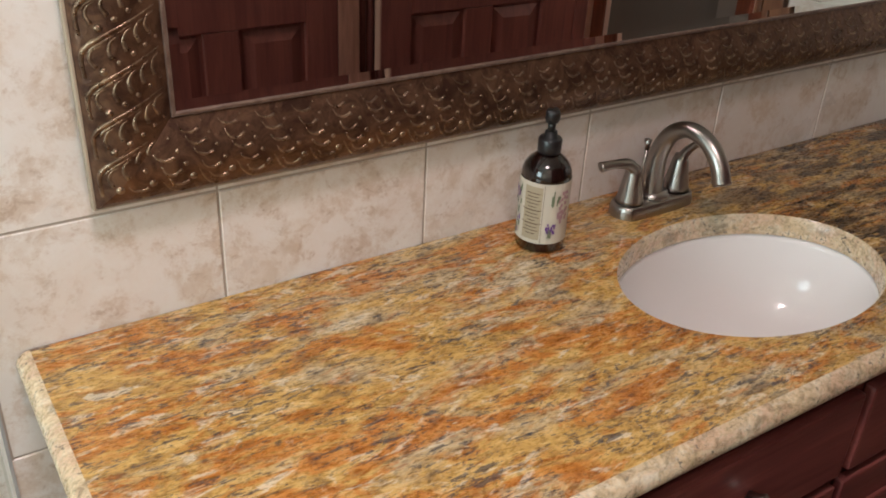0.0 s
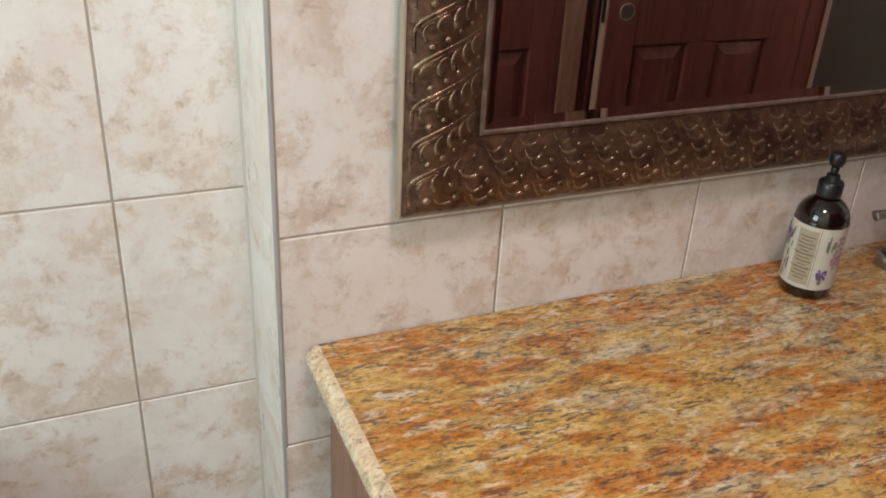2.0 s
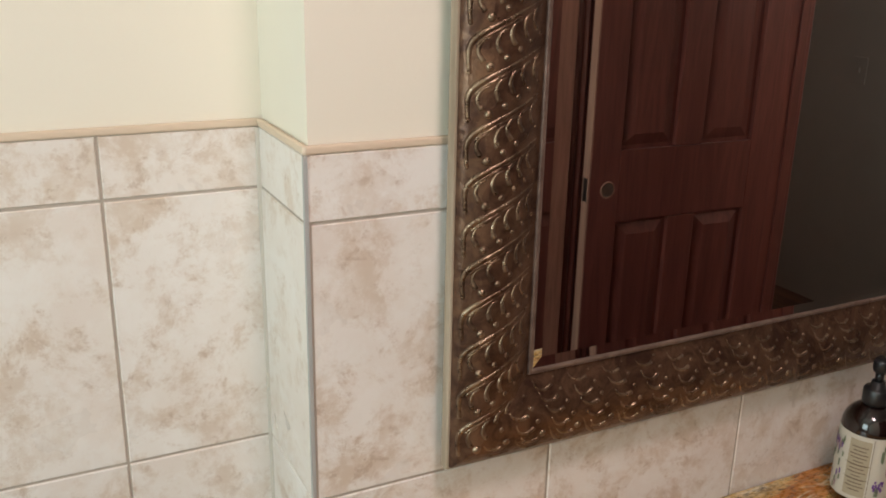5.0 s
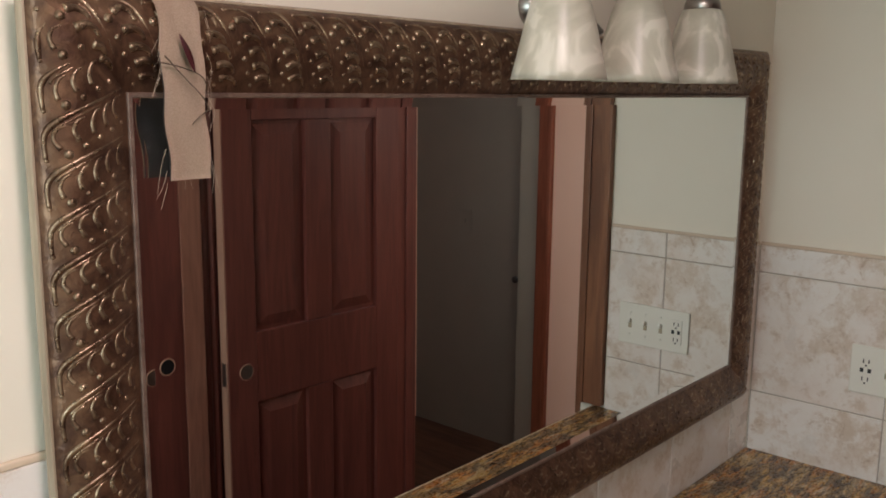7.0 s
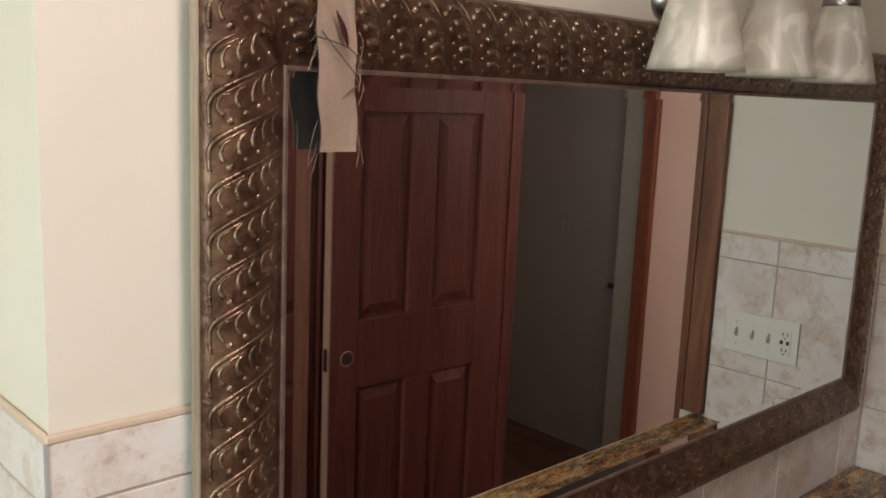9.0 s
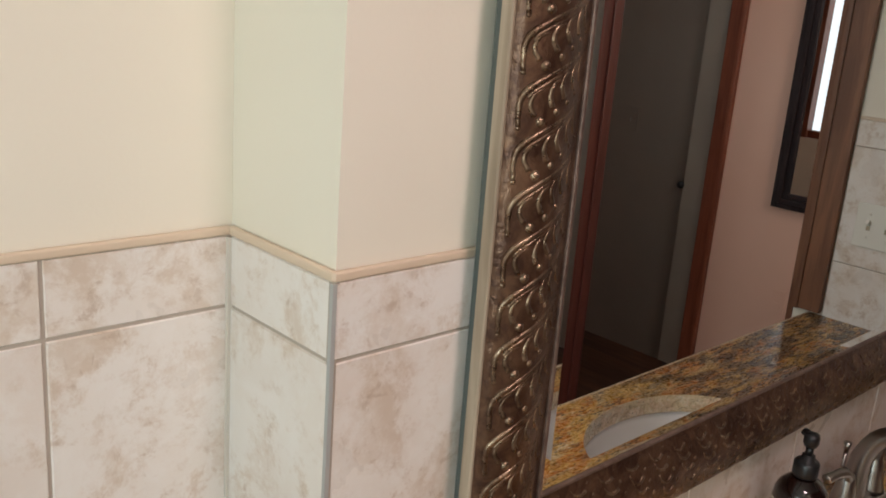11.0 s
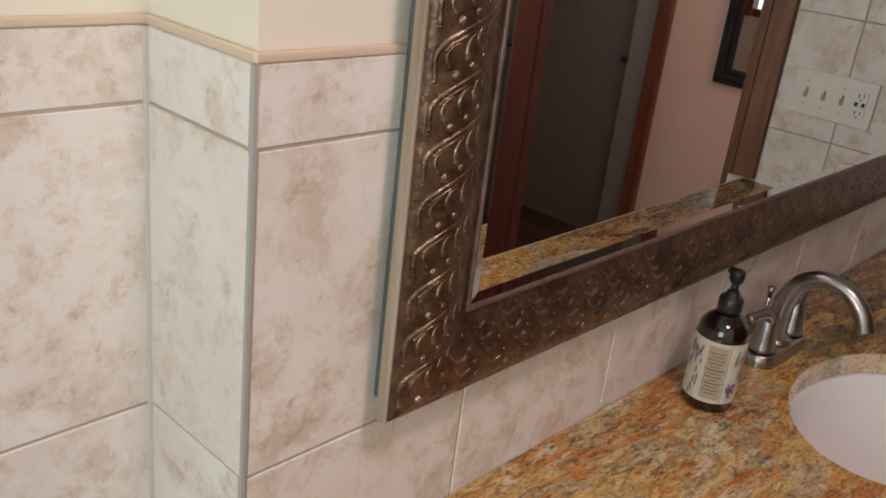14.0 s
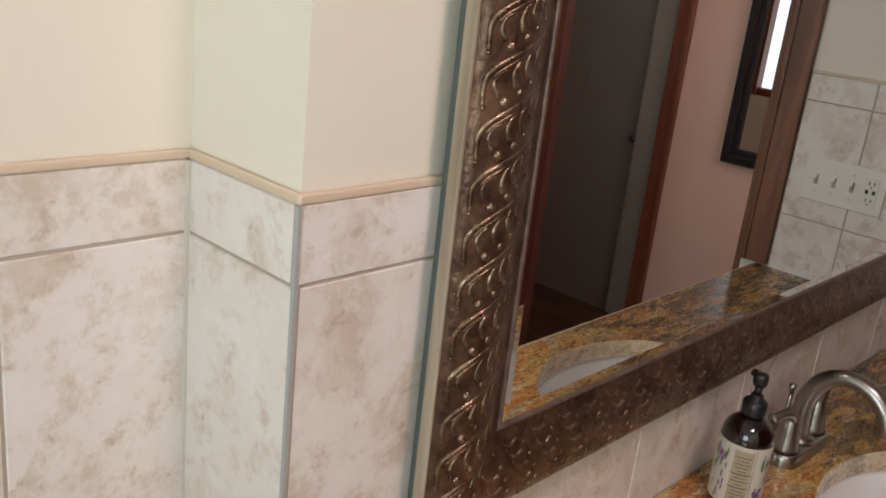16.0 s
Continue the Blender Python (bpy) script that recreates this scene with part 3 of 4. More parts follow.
van = thing("vanity_cabinet", "dark cherry wood vanity cabinet under granite", "cabinet")
VL, VR, VF = 0.062, RIGHT - 0.004, -0.500
part("side_panel", box(VL, VL + 0.018, VF + 0.02, -0.004, 0.0, ST - TH - 0.001, 0.001), CABINET_SIDE, van, "lighter brown end panel")
part("carcass", box(VL + 0.0185, VR, VF + 0.021, -0.004, 0.09, ST - TH - 0.20), CHERRY, van)
part("toe_kick", box(VL + 0.02, VR, VF + 0.07, -0.01, 0.0, 0.089), CHERRY, van)
part("face_rail", box(VL, VR, VF, VF + 0.0195, ST - TH - 0.038, ST - TH - 0.001, 0.001), CHERRY, van)
part("face_stile", box(VL, VL + 0.045, VF, VF + 0.0195, 0.09, ST - TH - 0.0385, 0.001), CHERRY, van)
cuts = [VL + 0.05, 0.53, 0.98, 1.43, VR - 0.01]
for a, b in zip(cuts, cuts[1:]):
    part("face_stile", box(b - 0.02, b + 0.01, VF + 0.001, VF + 0.0195, 0.09, ST - TH - 0.039, 0.001), CHERRY, van)
    dr = part("drawer_front", box(a + 0.006, b - 0.012, VF - 0.018, VF - 0.0005, 0.655, 0.80, 0.005), CHERRY, van)
    dd = part("cabinet_door", box(a + 0.006, b - 0.012, VF - 0.018, VF - 0.0005, 0.12, 0.635, 0.004), CHERRY, van)
    part("raised_panel", box(a + 0.07, b - 0.075, VF - 0.026, VF - 0.0185, 0.19, 0.57, 0.006), CHERRY, dd)
    for host, z in ((dr, 0.727), (dd, 0.60)):
        kb = lathe([(0.0, 0.026), (0.012, 0.024), (0.015, 0.018), (0.008, 0.010), (0.006, 0.0), (0.0, 0.0)], 16, m=pose((a + b) / 2 if host is dr else b - 0.04, VF - 0.018, z, 90, 0, 0))
        part("knob", kb, NICKEL, host, "brushed nickel knob", True)

# undermount basin
basin = thing("sink", "white oval undermount porcelain sink", "sink", at=(SX, SY, ST - TH))
prof = [(1.10, -0.001), (1.0, -0.001), (0.985, -0.012), (0.955, -0.05), (0.87, -0.10), (0.70, -0.135), (0.42, -0.152), (0.14, -0.158), (0.10, -0.160), (0.0, -0.160)]
own = bmesh.new()
rings = []
for k, z in prof:
    rings.append([own.verts.new((SA * k * math.cos(2 * math.pi * i / 56), SB * k * math.sin(2 * math.pi * i / 56), z)) for i in range(56)] if k else [own.verts.new((0, 0, z))])
for a, b in zip(rings, rings[1:]):
    for i in range(56):
        j = (i + 1) % 56
        own.faces.new((a[i], a[j], b[j], b[i]) if len(b) > 1 else (a[i], a[j], b[0]))
part("bowl", own, PORCELAIN, basin, smooth=True)
part("drain", lathe([(0.0, 0.004), (0.018, 0.004), (0.022, 0.002), (0.022, 0.0), (0.0, 0.0)], 28, m=pose(0, 0, -0.160)), CHROME, basin, "chrome drain stopper", True)
part("overflow", lathe([(0.0, 0.002), (0.010, 0.002), (0.010, 0.0), (0.0, 0.0)], 18, m=pose(-0.10, -SB * 0.85, -0.050, -75, 0, 0)), DARK, basin, "dark overflow hole", True)


# ---- faucet ----
FX, FY = 0.995, -0.072
fau = thing("faucet", "brushed nickel two-handle faucet with a high arched spout", "faucet", at=(FX, FY, ST))
bm = bmesh.new()
base = []
for k, (s_, z) in enumerate(((1.0, 0.0), (1.0, 0.010), (0.93, 0.018), (0.86, 0.021))):
    ringv = []
    for i in range(40):
        a = 2 * math.pi * i / 40
        c, d = math.cos(a), math.sin(a)
        ringv.append(bm.verts.new(((0.052 * (1 if c > 0 else -1) * min(1, abs(c) * 3) + 0.030 * s_ * c), 0.030 * s_ * d, z)))
    base.append(ringv)
for a, b in zip(base, base[1:]):
    for i in range(40):
        bm.faces.new((a[i], a[(i + 1) % 40], b[(i + 1) % 40], b[i]))
bm.faces.new(base[-1])
part("base_plate", bm, NICKEL, fau, smooth=True)
sp_path = spline([(0, 0.004, 0.016), (0, 0.006, 0.050), (0, 0.002, 0.094), (0, -0.016, 0.132), (0, -0.050, 0.152), (0, -0.088, 0.146), (0, -0.116, 0.122), (0, -0.130, 0.092)], 8)
part("spout", tube(sp_path, lambda f: 0.0235 - 0.0105 * min(1, f * 1.7) + 0.0030 * max(0, f - 0.6), 20, flat=0.86), NICKEL, fau, smooth=True)
part("spout_collar", lathe([(0.0, 0.034), (0.024, 0.030), (0.027, 0.018), (0.0, 0.018)], 28), NICKEL, fau, smooth=True)
for sgn in (-1, 1):
    hx = 0.052 * sgn
    h = part("handle", lathe([(0.0, 0.080), (0.0095, 0.079), (0.0130, 0.070), (0.0170, 0.048), (0.0215, 0.024), (0.0230, 0.018), (0.0, 0.018)], 28, m=pose(hx, 0, 0.004)), NICKEL, fau, smooth=True)
    lev = spline([(hx, 0, 0.064), (hx + 0.003 * sgn, -0.001, 0.079), (hx + 0.016 * sgn, -0.001, 0.0895), (hx + 0.036 * sgn, 0.001, 0.0930), (hx + 0.058 * sgn, 0.003, 0.0935), (hx + 0.069 * sgn, 0.004, 0.0930)], 6)
    part("lever", tube(lev, lambda f: 0.0135 - 0.0065 * min(1, f * 1.5) + 0.004 * max(0, f - 0.62), 14, flat=0.75), NICKEL, h, smooth=True)
    part("foot_ring", lathe([(0.0, 0.0), (0.0255, 0.0), (0.0255, 0.017), (0.0235, 0.020), (0.0, 0.020)], 28, m=pose(hx, 0, 0.001)), CHROME, fau, smooth=True)
part("lift_rod", tube([(0, 0.031, 0.0), (0, 0.028, 0.092)], 0.0032, 10), NICKEL, fau, smooth=True)
part("lift_knob", lathe([(0.0, 0.020), (0.0065, 0.018), (0.0045, 0.009), (0.0035, 0.0), (0.0, 0.0)], 14, m=pose(0, 0.028, 0.090)), NICKEL, fau, smooth=True)

# ---- soap bottle ----
bot = thing("soap_bottle", "dark amber pump bottle with a cream botanical label", "soap dispenser", at=(0.752, -0.083, ST), turn=0)
R = 0.0365
part("body", lathe([(0.0, 0.001), (R - 0.004, 0.001), (R, 0.005), (R, 0.116), (R - 0.0012, 0.124), (R - 0.0045, 0.132), (R - 0.010, 0.139), (R - 0.017, 0.1445), (0.0145, 0.148), (0.0, 0.149)], 48), AMBER, bot, smooth=True)


def wrap(name, a0, a1, z0, z1, material, host, lift=0.0, label=""):
    own = bmesh.new()
    n = max(2, int((a1 - a0) / 6))
    r = R + 0.0005 + lift
    for q in (0, 0.0004):
        lo = [own.verts.new(((r + q) * math.cos(radians(a0 + (a1 - a0) * i / n)), (r + q) * math.sin(radians(a0 + (a1 - a0) * i / n)), z0)) for i in range(n + 1)]
        hi = [own.verts.new(((r + q) * math.cos(radians(a0 + (a1 - a0) * i / n)), (r + q) * math.sin(radians(a0 + (a1 - a0) * i / n)), z1)) for i in range(n + 1)]
        for i in range(n):
            own.faces.new((lo[i], lo[i + 1], hi[i + 1], hi[i]))
    return part(name, own, material, host, label, True)


lab = wrap("label", 60, 390, 0.018, 0.113, LABEL, bot, 0, "cream paper label with small print")
wrap("print_band", 184, 226, 0.024, 0.107, LABEL_BAND, lab, 0.0006)
for k in range(13):
    w = (26, 20, 28, 24, 16, 28, 22, 28, 14, 26, 22, 28, 18)[k]
    wrap("print_line", 205 - w * 0.62, 205 + w * 0.62, 0.0965 - 0.0053 * k, 0.0978 - 0.0053 * k, INK, lab, 0.0012)
for z in (0.0712, 0.0500):
    wrap("print_rule", 182, 228, z, z + 0.0007, INK, lab, 0.0014)
wrap("border_line", 229, 229.8, 0.020, 0.111, INK, lab, 0.0010)
rnd = random.Random(4)
for k in range(26):
    a, z = 250 + rnd.uniform(-11, 11), 0.042 + rnd.uniform(-0.008, 0.007)
    wrap("flower_print", a - 1.9, a + 1.9, z, z + 0.0032, PURPLE, lab, 0.0008 + 0.00003 * k)
for k in range(26):
    a, z = 274 + rnd.uniform(-10, 14), 0.076 + rnd.uniform(-0.026, 0.022)
    wrap("petal_print", a - 2.8, a + 2.8, z, z + 0.005, MAUVE, lab, 0.0008 + 0.00003 * k)
for k in range(16):
    a, z = 256 + rnd.uniform(-9, 10), 0.092 + rnd.uniform(-0.008, 0.008)
    wrap("leaf_print", a - 1.2, a + 1.2, z - 0.007, z + 0.003, GREEN_INK, lab, 0.0008 + 0.00003 * k)
for k in range(7):
    a = 246 + rnd.uniform(-6, 6)
    wrap("stem_print", a - 0.5, a + 0.5, 0.028, 0.042, GREEN_INK, lab, 0.0012 + 0.00003 * k)
for k in range(34):
    a, z = 156 + rnd.uniform(-17, 17), 0.066 + rnd.uniform(-0.040, 0.038)
    wrap("leaf_print", a - 1.6, a + 1.6, z - 0.005, z + 0.003, (GREEN_INK, MAUVE, GREEN_INK, PURPLE)[k % 4], lab, 0.0008 + 0.00003 * k)
pump = part("pump", lathe([(0.0, 0.149), (0.0165, 0.149), (0.0170, 0.152), (0.0170, 0.168), (0.0150, 0.171), (0.0095, 0.172), (0.0085, 0.180), (0.0, 0.180)], 32), BLACK, bot, "black plastic pump", True)
part("stem", lathe([(0.0, 0.180), (0.0055, 0.180), (0.0055, 0.194), (0.0, 0.194)], 18), BLACK, pump, smooth=True)
head = lathe([(0.0, 0.193), (0.0085, 0.193), (0.0105, 0.198), (0.0105, 0.207), (0.009, 0.211), (0.0, 0.212)], 24)
tube(spline([(0, 0, 0.203), (0.012, 0.010, 0.2035), (0.022, 0.019, 0.201), (0.026, 0.023, 0.195)], 4), lambda f: 0.0055 - 0.002 * f, 10, bm=head)
part("nozzle", head, BLACK, pump, smooth=True)

# ---- the framed mirror ----
ML, MR, MB, MT, W = 0.139, 1.809, 1.046, 1.856, 0.102
mir = thing("framed_mirror", "large mirror in an ornate dark bronze and gilt frame", "mirror")


def rise(v):
    """How far the frame's face stands off the wall at v, 0 outside to 1 inside."""
    return 0.0305 + 0.018 * math.sin(math.pi * min(1, v * 1.06) ** 0.8) + 0.002 * v


SIDES = {  # start corner, direction along, direction inwards, length
    "left": (Vector((ML, 0, MB)), Vector((0, 0, 1)), Vector((1, 0, 0)), MT - MB),
    "top": (Vector((ML, 0, MT)), Vector((1, 0, 0)), Vector((0, 0, -1)), MR - ML),
    "right": (Vector((MR, 0, MT)), Vector((0, 0, -1)), Vector((-1, 0, 0)), MT - MB),
    "bottom": (Vector((MR, 0, MB)), Vector((-1, 0, 0)), Vector((0, 0, 1)), MR - ML),
}


def on_frame(side, u, v, h=0.0):
    o, a, b, _ = SIDES[side]
    return o + a * u + b * (v * W) + Vector((0, -rise(v) - h, 0))


def strip(bm, side, prof):
    """Sweep (inward metres, off-wall metres) pairs along a side, mitred."""
    o, a, b, L = SIDES[side]
    p = [bm.verts.new(o + a * d + b * d + Vector((0, -h, 0))) for d, h in prof]
    q = [bm.verts.new(o + a * (L - d) + b * d + Vector((0, -h, 0))) for d, h in prof]
    for i in range(len(prof) - 1):
        bm.faces.new((p[i], q[i], q[i + 1], p[i + 1]))


def ornament(side):
    bm = bmesh.new()
    L = SIDES[side][3]
    count = round(L / 0.0462)
    p = L / count
    rnd = random.Random(len(side))

    def ok(u, v):
        d = v * W
        return d - 0.002 < u < L - d + 0.002

    low = {"bottom": 0.62, "top": 0.95}.get(side, 1.0)
    ridge = {"bottom": 0.8, "top": 0.6}.get(side, 0.92)
    comma = {"bottom": 1.0, "top": 1.1}.get(side, 0.64)

    def stroke(pts, r, n=4, sides=6):
        pts = [(u, v) for u, v in pts]
        if sum(ok(u, v) for u, v in pts) < len(pts):
            pts = [q for q in pts if ok(*q)]
            if len(pts) < 3:
                return
        path = spline([on_frame(side, u, v, -0.0010) for u, v in pts], n)
        tube(path, lambda f: r(f) * low, sides, bm)

    def ball(u, v, r):
        if not ok(u, v):
            return
        own = bmesh.new()
        bmesh.ops.create_icosphere(own, subdivisions=2, radius=r, matrix=Matrix.Translation(on_frame(side, u, v, -0.0020 if side != "bottom" else -0.0026)))
        join(bm, own)

    for k in range(-1, count + 1):
        u = k * p
        # the long cane-shaped ridge, doubled
        stroke([(u - 0.50 * p, 0.105), (u - 0.22 * p, 0.098), (u + 0.02 * p, 0.108), (u + 0.22 * p, 0.17), (u + 0.40 * p, 0.30), (u + 0.62 * p, 0.52), (u + 0.80 * p, 0.72), (u + 0.95 * p, 0.88)],
               lambda f: ridge * 0.0036 * (0.75 + 0.6 * math.sin(math.pi * min(1, f * 1.1)) ** 2) * (1 - 0.55 * f))
        stroke([(u + 0.03 * p, 0.16), (u + 0.16 * p, 0.21), (u + 0.32 * p, 0.335), (u + 0.52 * p, 0.52), (u + 0.70 * p, 0.70)], lambda f: ridge * (0.0023 - 0.0012 * f))
        ball(u - 0.52 * p, 0.11, 0.0030)
        # commas hanging from the ridge, each ending in a bead
        for v0, u0, r, bead in ((0.27, 0.20, 0.0034, 0.0052), (0.43, 0.37, 0.0036, 0.0040), (0.58, 0.53, 0.0036, 0.0036), (0.72, 0.68, 0.0033, 0.0032), (0.85, 0.82, 0.0028, 0.0028)):
            j = rnd.uniform(-0.02, 0.02)
            stroke([(u + u0 * p, v0 + 0.02), (u + (u0 - 0.10) * p, v0 - 0.055 + j), (u + (u0 - 0.30) * p, v0 - 0.085 + j), (u + (u0 - 0.50) * p, v0 - 0.05)],
                   lambda f, r=r: comma * r * (0.6 + 0.8 * f), 4, 6)
            ball(u + (u0 - 0.60) * p, v0 + 0.01, bead)
    return bm


for side in SIDES:
    bm = bmesh.new()
    strip(bm, side, [(0.003, 0.0295)] + [(W * v, rise(v)) for v in [0.045 + 0.905 * k / 14 for k in range(15)]])
    molding = part("molding", bm, BRONZE, mir, "mottled dark bronze molding", True)
    part("relief", ornament(side), GOLD, molding, "raised gilt scrolls and beads", True)
    bm = bmesh.new()
    strip(bm, side, [(0.0140, 0.0195), (0.0, 0.0195), (0.0, 0.0300), (0.0010, 0.0320), (0.0032, 0.0320), (0.0042, 0.0290)])
    part("outer_edge", bm, FRAME_SIDE, mir, "pale raw wood outer edge")
    bm = bmesh.new()
    strip(bm, side, [(W * 0.945, 0.026), (W * 0.945, 0.0350), (W * 0.955, 0.0365), (W * 0.985, 0.0365), (W, 0.0350), (W, 0.026)])
    part("inner_lip", bm, LIP, mir, "brown inner lip")
# the backing's dark green carries the shade of the gap at the wall
part("backing", box(ML + 0.013, MR - 0.013, -0.0200, -0.001, MB + 0.013, MT - 0.013), SHADED_BACKING, mir, "backing behind the frame, coloured as the shaded gap")
GY, BV, BT = 0.0325, 0.013, math.tan(radians(4.5))
bm = bmesh.new()
gx0, gx1, gz0, gz1 = ML + W - 0.001, MR - W + 0.001, MB + W - 0.001, MT - W + 0.001
oo = [bm.verts.new((x, -GY - BV * BT, z)) for x, z in ((gx0, gz0), (gx1, gz0), (gx1, gz1), (gx0, gz1))]
ii = [bm.verts.new((x, -GY, z)) for x, z in ((gx0 + BV, gz0 + BV), (gx1 - BV, gz0 + BV), (gx1 - BV, gz1 - BV), (gx0 + BV, gz1 - BV))]
bm.faces.new(ii)
for k in range(4):
    bm.faces.new((oo[k], oo[(k + 1) % 4], ii[(k + 1) % 4], ii[k]))
part("glass", bm, MIRROR, mir, "bevelled mirror glass")

# ---- the tag hung over the frame ----
tag = thing("fabric_tag", "frayed burlap tag with a dark leaf, hung on the mirror", "tag", at=(-0.010, -0.0135, 0.0))
bm = bmesh.new()
tx0, tx1 = 0.268, 0.316
path = [(0.0, -0.006, 1.8580), (0.0, -0.018, 1.8585), (0.0, -0.027, 1.855), (0.001, -0.038, 1.840), (0.003, -0.0435, 1.80), (0.005, -0.0435, 1.74), (0.008, -0.041, 1.705), (0.010, -0.040, 1.672)]
rows = []
for q in spline(path, 5):
    rows.append([q + Vector((tx0 + (tx1 - tx0) * f + 0.0015 * math.sin(q.z * 90 + f * 5), 0.0012 * math.sin(f * 7 + q.z * 40), 0)) for f in (0, 0.2, 0.4, 0.6, 0.8, 1)])
rnd = random.Random(9)
vs = [[bm.verts.new(p) for p in r] for r in rows]
for a, b in zip(vs, vs[1:]):
    for i in range(5):
        bm.faces.new((a[i], a[i + 1], b[i + 1], b[i]))
bmesh.ops.solidify(bm, geom=bm.faces[:], thickness=0.0012)
ribbon = part("ribbon", bm, BURLAP, tag, smooth=True)
# added sheet: its dark colour is the shade between tag and glass
bm = bmesh.new()
vs = [[bm.verts.new(p + Vector((0, 0.0022, 0))) for p in r] for r in rows if r[0].z < 1.80]
for a, b in zip(vs, vs[1:]):
    for i in range(5):
        bm.faces.new((a[i], a[i + 1], b[i + 1], b[i]))
part("shade_sheet", bm, SHADED_REVERSE, ribbon, "added sheet holding the shade on the cloth's reverse", True)
for k in range(16):
    s_ = rnd.choice((-1, 1))
    x = tx0 + 0.004 if s_ < 0 else tx1 + 0.006
    z = rnd.uniform(1.66, 1.85)
    q = [(x, -0.044, z), (x + s_ * rnd.uniform(0.002, 0.008), -0.045, z - 0.015), (x + s_ * rnd.uniform(0.0, 0.014), -0.044, z - rnd.uniform(0.022, 0.045))]
    part("frayed_thread", tube(spline(q, 4), 0.00016, 5), BURLAP, tag)
for q in ([(tx0 + 0.004, -0.0485, 1.795), (tx0 + 0.020, -0.0505, 1.778), (tx0 + 0.045, -0.0495, 1.755), (tx1 + 0.006, -0.047, 1.742)],
          [(tx0 - 0.002, -0.0475, 1.789), (tx0 + 0.022, -0.0505, 1.784), (tx0 + 0.044, -0.050, 1.776), (tx1 + 0.004, -0.047, 1.765)],
          [(tx1 + 0.004, -0.047, 1.742), (tx1 - 0.008, -0.0485, 1.735), (tx1 - 0.016, -0.048, 1.728)]):
    part("twig", tube(spline(q, 6), lambda f: 0.0008 - 0.0003 * f, 7), TWINE, tag, "thin dark twig")
bm = bmesh.new()
mid = [(tx0 + 0.020 + 0.016 * f, -0.0505 - 0.002 * math.sin(math.pi * f), 1.816 - 0.036 * f) for f in [k / 8 for k in range(9)]]
wid = [0.0036 * math.sin(math.pi * min(1, k / 8 * 0.96 + 0.02)) ** 0.8 for k in range(9)]
rows = [[bm.verts.new((x - w, y, z - w * 0.3)), bm.verts.new((x, y - 0.0015, z)), bm.verts.new((x + w, y, z + w * 0.3))] for (x, y, z), w in zip(mid, wid)]
for a, b in zip(rows, rows[1:]):
    for i in range(2):
        bm.faces.new((a[i], a[i + 1], b[i + 1], b[i]))
bmesh.ops.solidify(bm, geom=bm.faces[:], thickness=0.0006)
part("leaf", bm, LEAF, tag, "dark red pointed leaf")

# ---- vanity light over the mirror ----
LX, LY = 0.953, -0.185
vl = thing("vanity_light", "brushed nickel three-arm wall light with alabaster glass shades", "wall light", at=(LX, 0, 0))
part("back_plate", lathe([(0.0, 0.030), (0.016, 0.028), (0.026, 0.018), (0.032, 0.004), (0.032, 0.0), (0.0, 0.0)], 36, m=pose(0, SET, 1.895, 90, 0, 0)), NICKEL, vl, smooth=True)
part("stem", tube(spline([(0, -0.005, 1.880), (0, -0.06, 1.872), (0, -0.118, 1.852)], 5), 0.006, 12), NICKEL, vl, smooth=True)
for dx in (-0.196, 0.0, 0.202):
    sh = part("shade", lathe([(0.024, 1.897), (0.0315, 1.893), (0.0385, 1.876), (0.0465, 1.848), (0.0540, 1.815), (0.0600, 1.790), (0.0625, 1.779), (0.0600, 1.779), (0.0575, 1.790), (0.0515, 1.815), (0.0440, 1.847), (0.036, 1.874), (0.029, 1.889), (0.022, 1.893)], 44, m=pose(dx, LY, 0)), SHADE, vl, "frosted alabaster glass bell shade", True)
    part("cap", lathe([(0.0, 1.940), (0.0055, 1.939), (0.0075, 1.932), (0.0125, 1.930), (0.0135, 1.925), (0.0125, 1.924), (0.0180, 1.921), (0.0190, 1.916), (0.0180, 1.915), (0.0235, 1.912), (0.0275, 1.905), (0.0290, 1.895), (0.027, 1.893), (0.0, 1.895)], 36, m=pose(dx, LY, 0)), NICKEL, vl, smooth=True)
    s_ = 1 if dx >= 0 else -1
    if dx == 0:
        q = [(0.0, -0.120, 1.850), (0.0, -0.080, 1.893), (0.0, -0.066, 1.945), (0.0, -0.086, 1.985), (0.0, -0.122, 1.984), (0.0, -0.156, 1.952), (0.0, LY, 1.938), (0.0, -0.206, 1.946), (0.0, -0.218, 1.959)]
    else:
        q = [(0.008 * s_, -0.120, 1.850), (0.004 * s_, -0.080, 1.894), (0.014 * s_, -0.066, 1.945), (0.048 * s_, -0.078, 1.984), (dx * 0.48, -0.112, 1.990), (dx * 0.78, -0.156, 1.960), (dx, LY, 1.939), (dx * 1.09, -0.194, 1.946), (dx * (1.19 if dx > 0 else 1.13), -0.197, 1.960)]
    part("arm", tube(spline(q, 7), 0.0055, 12), NICKEL, vl, smooth=True)

# ---- four-gang plate on the right wall ----
gp = thing("switch_plate", "ivory four-gang plate with outlet and three switches", "switch plate", at=(RIGHT, -0.340, 1.137))
part("plate", box(-0.007, -0.0003, -0.104, 0.104, -0.057, 0.057, 0.0025), PLATE, gp)
oy = 0.069
so = part("outlet", box(-0.0095, -0.0072, oy - 0.0165, oy + 0.0165, -0.033, 0.033, 0.001), PLATE, gp)
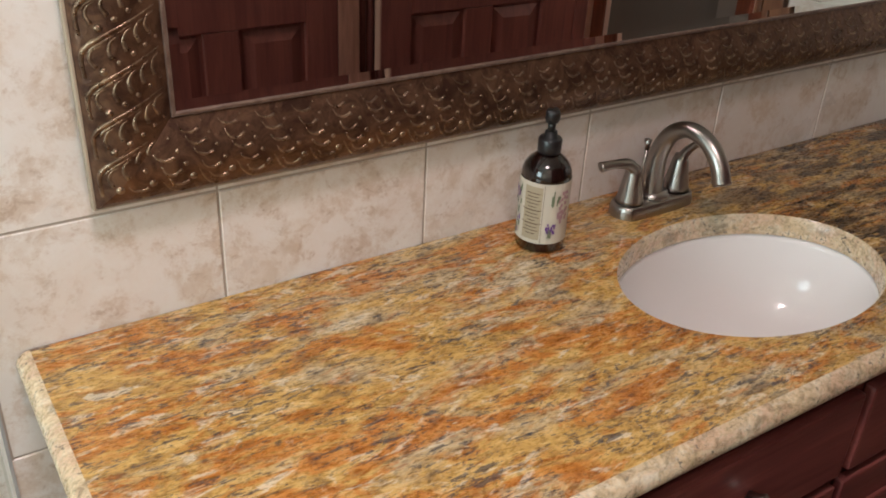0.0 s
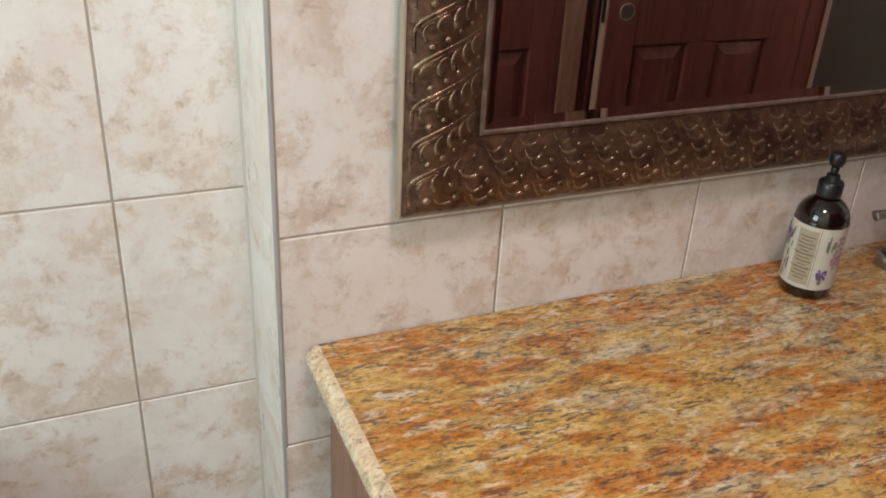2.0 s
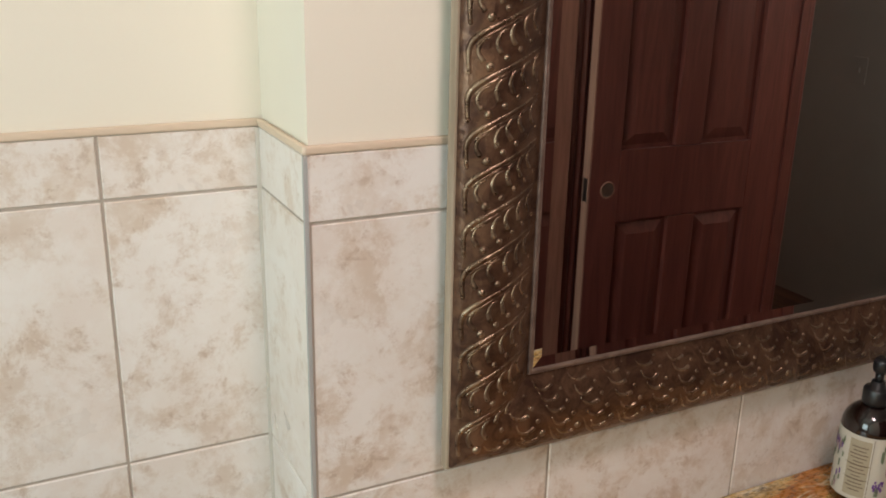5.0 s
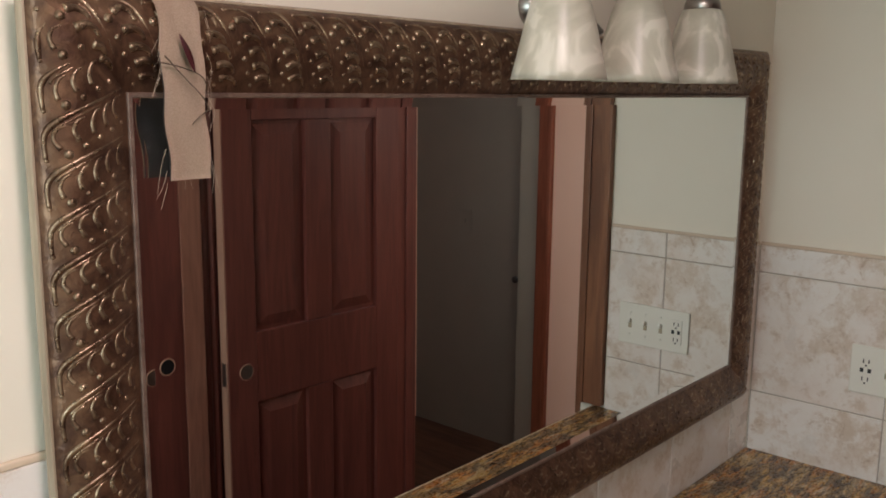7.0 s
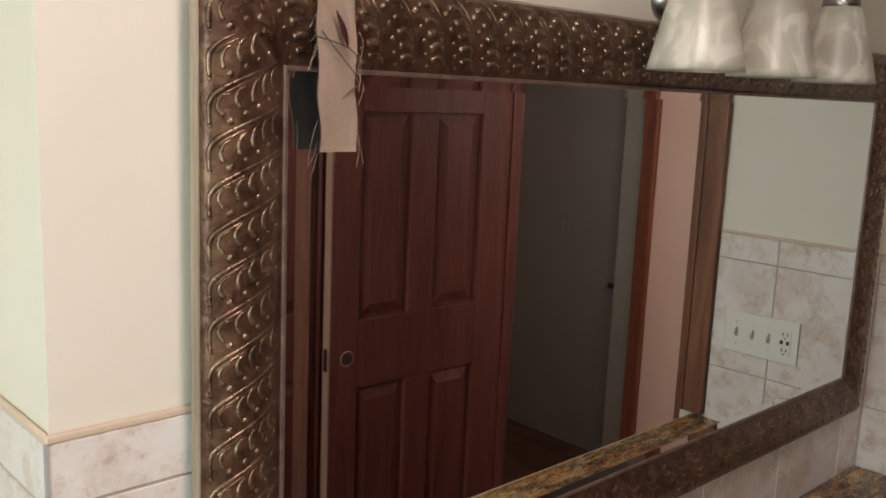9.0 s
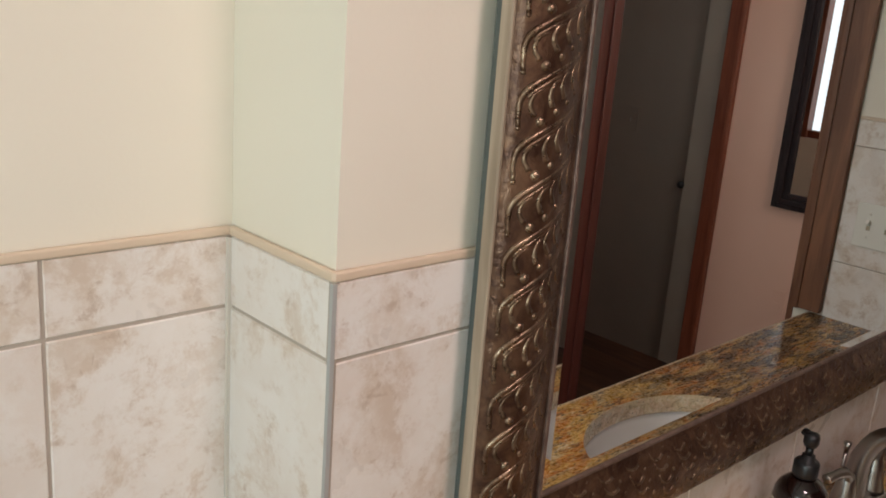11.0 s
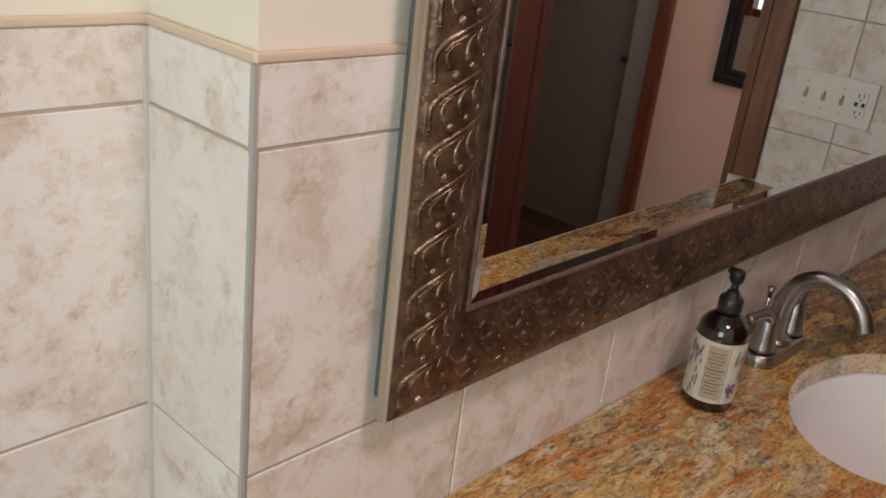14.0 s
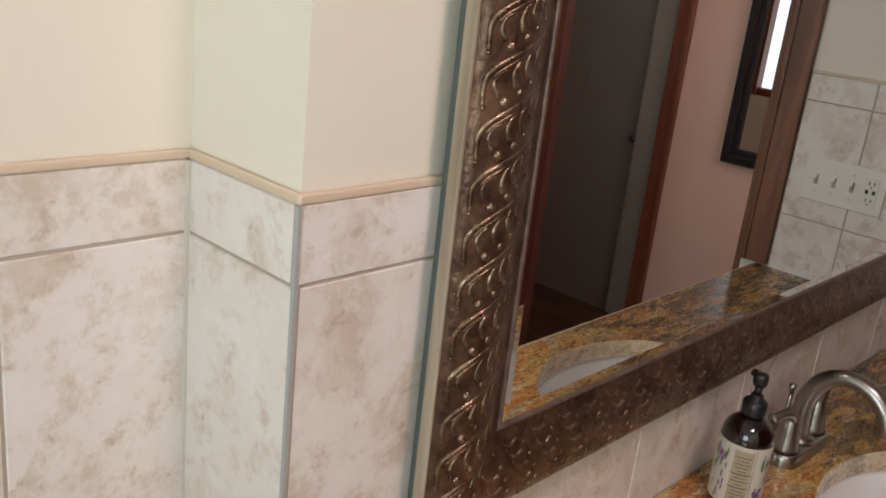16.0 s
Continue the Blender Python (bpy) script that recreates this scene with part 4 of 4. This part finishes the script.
for z in (-0.021, 0.021):
    for dy in (-0.006, 0.006):
        part("slot", box(-0.0102, -0.0094, oy + dy - 0.0012, oy + dy + 0.0012, z - 0.004, z + 0.005), DARK, so)
    part("ground_hole", box(-0.0102, -0.0094, oy - 0.002, oy + 0.002, z - 0.0115, z - 0.0075, 0.0003), DARK, so)
for dy in (-0.0085, 0.0085):
    part("test_button", box(-0.0108, -0.0094, oy + dy - 0.004, oy + dy + 0.004, -0.005, 0.005, 0.0005), DARK, so)
for k in range(3):
    y = 0.023 - 0.046 * k
    part("slot", box(-0.0076, -0.0068, y - 0.005, y + 0.005, -0.012, 0.012), LABEL_BAND, gp)
    own = box(-0.020, -0.007, -0.0038, 0.0038, -0.006, 0.006, 0.0015)
    bmesh.ops.transform(own, matrix=pose(0, y, 0.004, 0, 22, 0), verts=own.verts)
    part("toggle", own, PLATE, gp)
    for z in (-0.030, 0.030):
        part("screw", lathe([(0.0, 0.0012), (0.003, 0.0009), (0.0034, 0.0), (0.0, 0.0)], 12, m=pose(-0.007, y, z, 0, -90, 0)), PLATE, gp, smooth=True)

# ---- toilet at the alcove wall ----
toi = thing("toilet", "white porcelain toilet against the tiled wall", "toilet", at=(-0.664, 0, 0))
part("tank", box(-0.225, 0.225, -0.035, 0.140, 0.36, 0.705, 0.02, 3), PORCELAIN, toi, smooth=True)
part("tank_lid", box(-0.245, 0.245, -0.052, 0.145, 0.706, 0.745, 0.016, 4), PORCELAIN, toi, smooth=True)
own = lathe([(0.0, 0.0), (0.12, 0.0), (0.11, 0.10), (0.12, 0.22), (0.18, 0.34), (0.19, 0.385), (0.15, 0.385), (0.12, 0.30), (0.0, 0.25)], 40)
bmesh.ops.transform(own, matrix=pose(0, -0.24, 0) @ Matrix.Diagonal((1, 1.25, 1, 1)), verts=own.verts)
part("bowl", own, PORCELAIN, toi, smooth=True)
own = lathe([(0.0, 0.386), (0.195, 0.386), (0.20, 0.395), (0.19, 0.41), (0.0, 0.415)], 40)
bmesh.ops.transform(own, matrix=pose(0, -0.24, 0) @ Matrix.Diagonal((1, 1.2, 1, 1)), verts=own.verts)
part("seat_lid", own, PORCELAIN, toi, smooth=True)

# ---- wall tiles, laid last ----
PITCH, GAP = 0.305, 0.0030
ROWS = [(1.330, TOP)] + [(1.330 - PITCH * (k + 1), 1.330 - PITCH * k) for k in range(4)] + [(0.0, 1.330 - PITCH * 4)]
tile_meshes = {}


def tile_mesh(w, h):
    key = (round(w, 3), round(h, 3))
    if key not in tile_meshes:
        own = bmesh.new()
        e = 0.0012
        f = [own.verts.new(p) for p in ((e, 0, e), (w - e, 0, e), (w - e, 0, h - e), (e, 0, h - e))]
        s1 = [own.verts.new(p) for p in ((0, 0.0016, 0), (w, 0.0016, 0), (w, 0.0016, h), (0, 0.0016, h))]
        s2 = [own.verts.new(p) for p in ((0, 0.0055, 0), (w, 0.0055, 0), (w, 0.0055, h), (0, 0.0055, h))]
        own.faces.new(f)
        for a, b in ((f, s1), (s1, s2)):
            for i in range(4):
                own.faces.new((a[i], a[(i + 1) % 4], b[(i + 1) % 4], b[i]))
        tile_meshes[key] = mesh_of(own, "tile", TILE)
    return tile_meshes[key]


rnd = random.Random(3)


def lay(wall, m, length, joints, z_from=0.0, cap_joints=None):
    """Tiles on a wall: m carries local x along the wall and -y out of it."""
    grout = part("grout", box(0, length, 0.0017, 0.0058, 0, TOP), GROUT, wall)
    grout.matrix_basis = m
    for r, (z0, z1) in enumerate(ROWS):
        if z1 < z_from:
            continue
        cuts = [0.0] + [j for j in (cap_joints if r == 0 and cap_joints else joints) if 0 < j < length] + [length]
        for a, b in zip(cuts, cuts[1:]):
            ob = new("tile", tile_mesh(b - a - GAP, z1 - z0 - GAP))
            ob.parent = wall
            ob.matrix_basis = m @ pose(a + GAP / 2, rnd.uniform(-0.0004, 0.0004), z0 + GAP / 2)
    own = box(0, length, -0.0012, 0.0056, TOP - 0.001, TOP + 0.0075, 0.003, 3)
    cap = part("tile_edge", own, BULLNOSE, wall, "tan rounded tile edging")
    cap.matrix_basis = m


lay(wall_north, pose(0, 0, 0), RIGHT - 0.001, [0.293 + PITCH * k for k in range(6)])
lay(wall_return, pose(0, ALCOVE + 0.0015, 0, 0, 0, -90), ALCOVE + 0.0015, [])
lay(wall_alcove, pose(WEST, ALCOVE, 0), -WEST + 0.0015, [-WEST - 0.164 - PITCH * k for k in range(4, -1, -1)])
lay(wall_east, pose(RIGHT, -0.001, 0, 0, 0, -90), 0.484, [0.315])
structure(part("corner_trim", box(-0.0011, 0.0030, -0.0011, 0.0030, 0, TOP - 0.002), CAULK), "thin grey strip at the tiled outside corner", "trim")
structure(part("corner_caulk", box(-0.0035, 0.0012, ALCOVE - 0.0035, ALCOVE + 0.0012, 0, TOP - 0.002), JOINT), "pale caulk in the tiled inside corner", "trim")
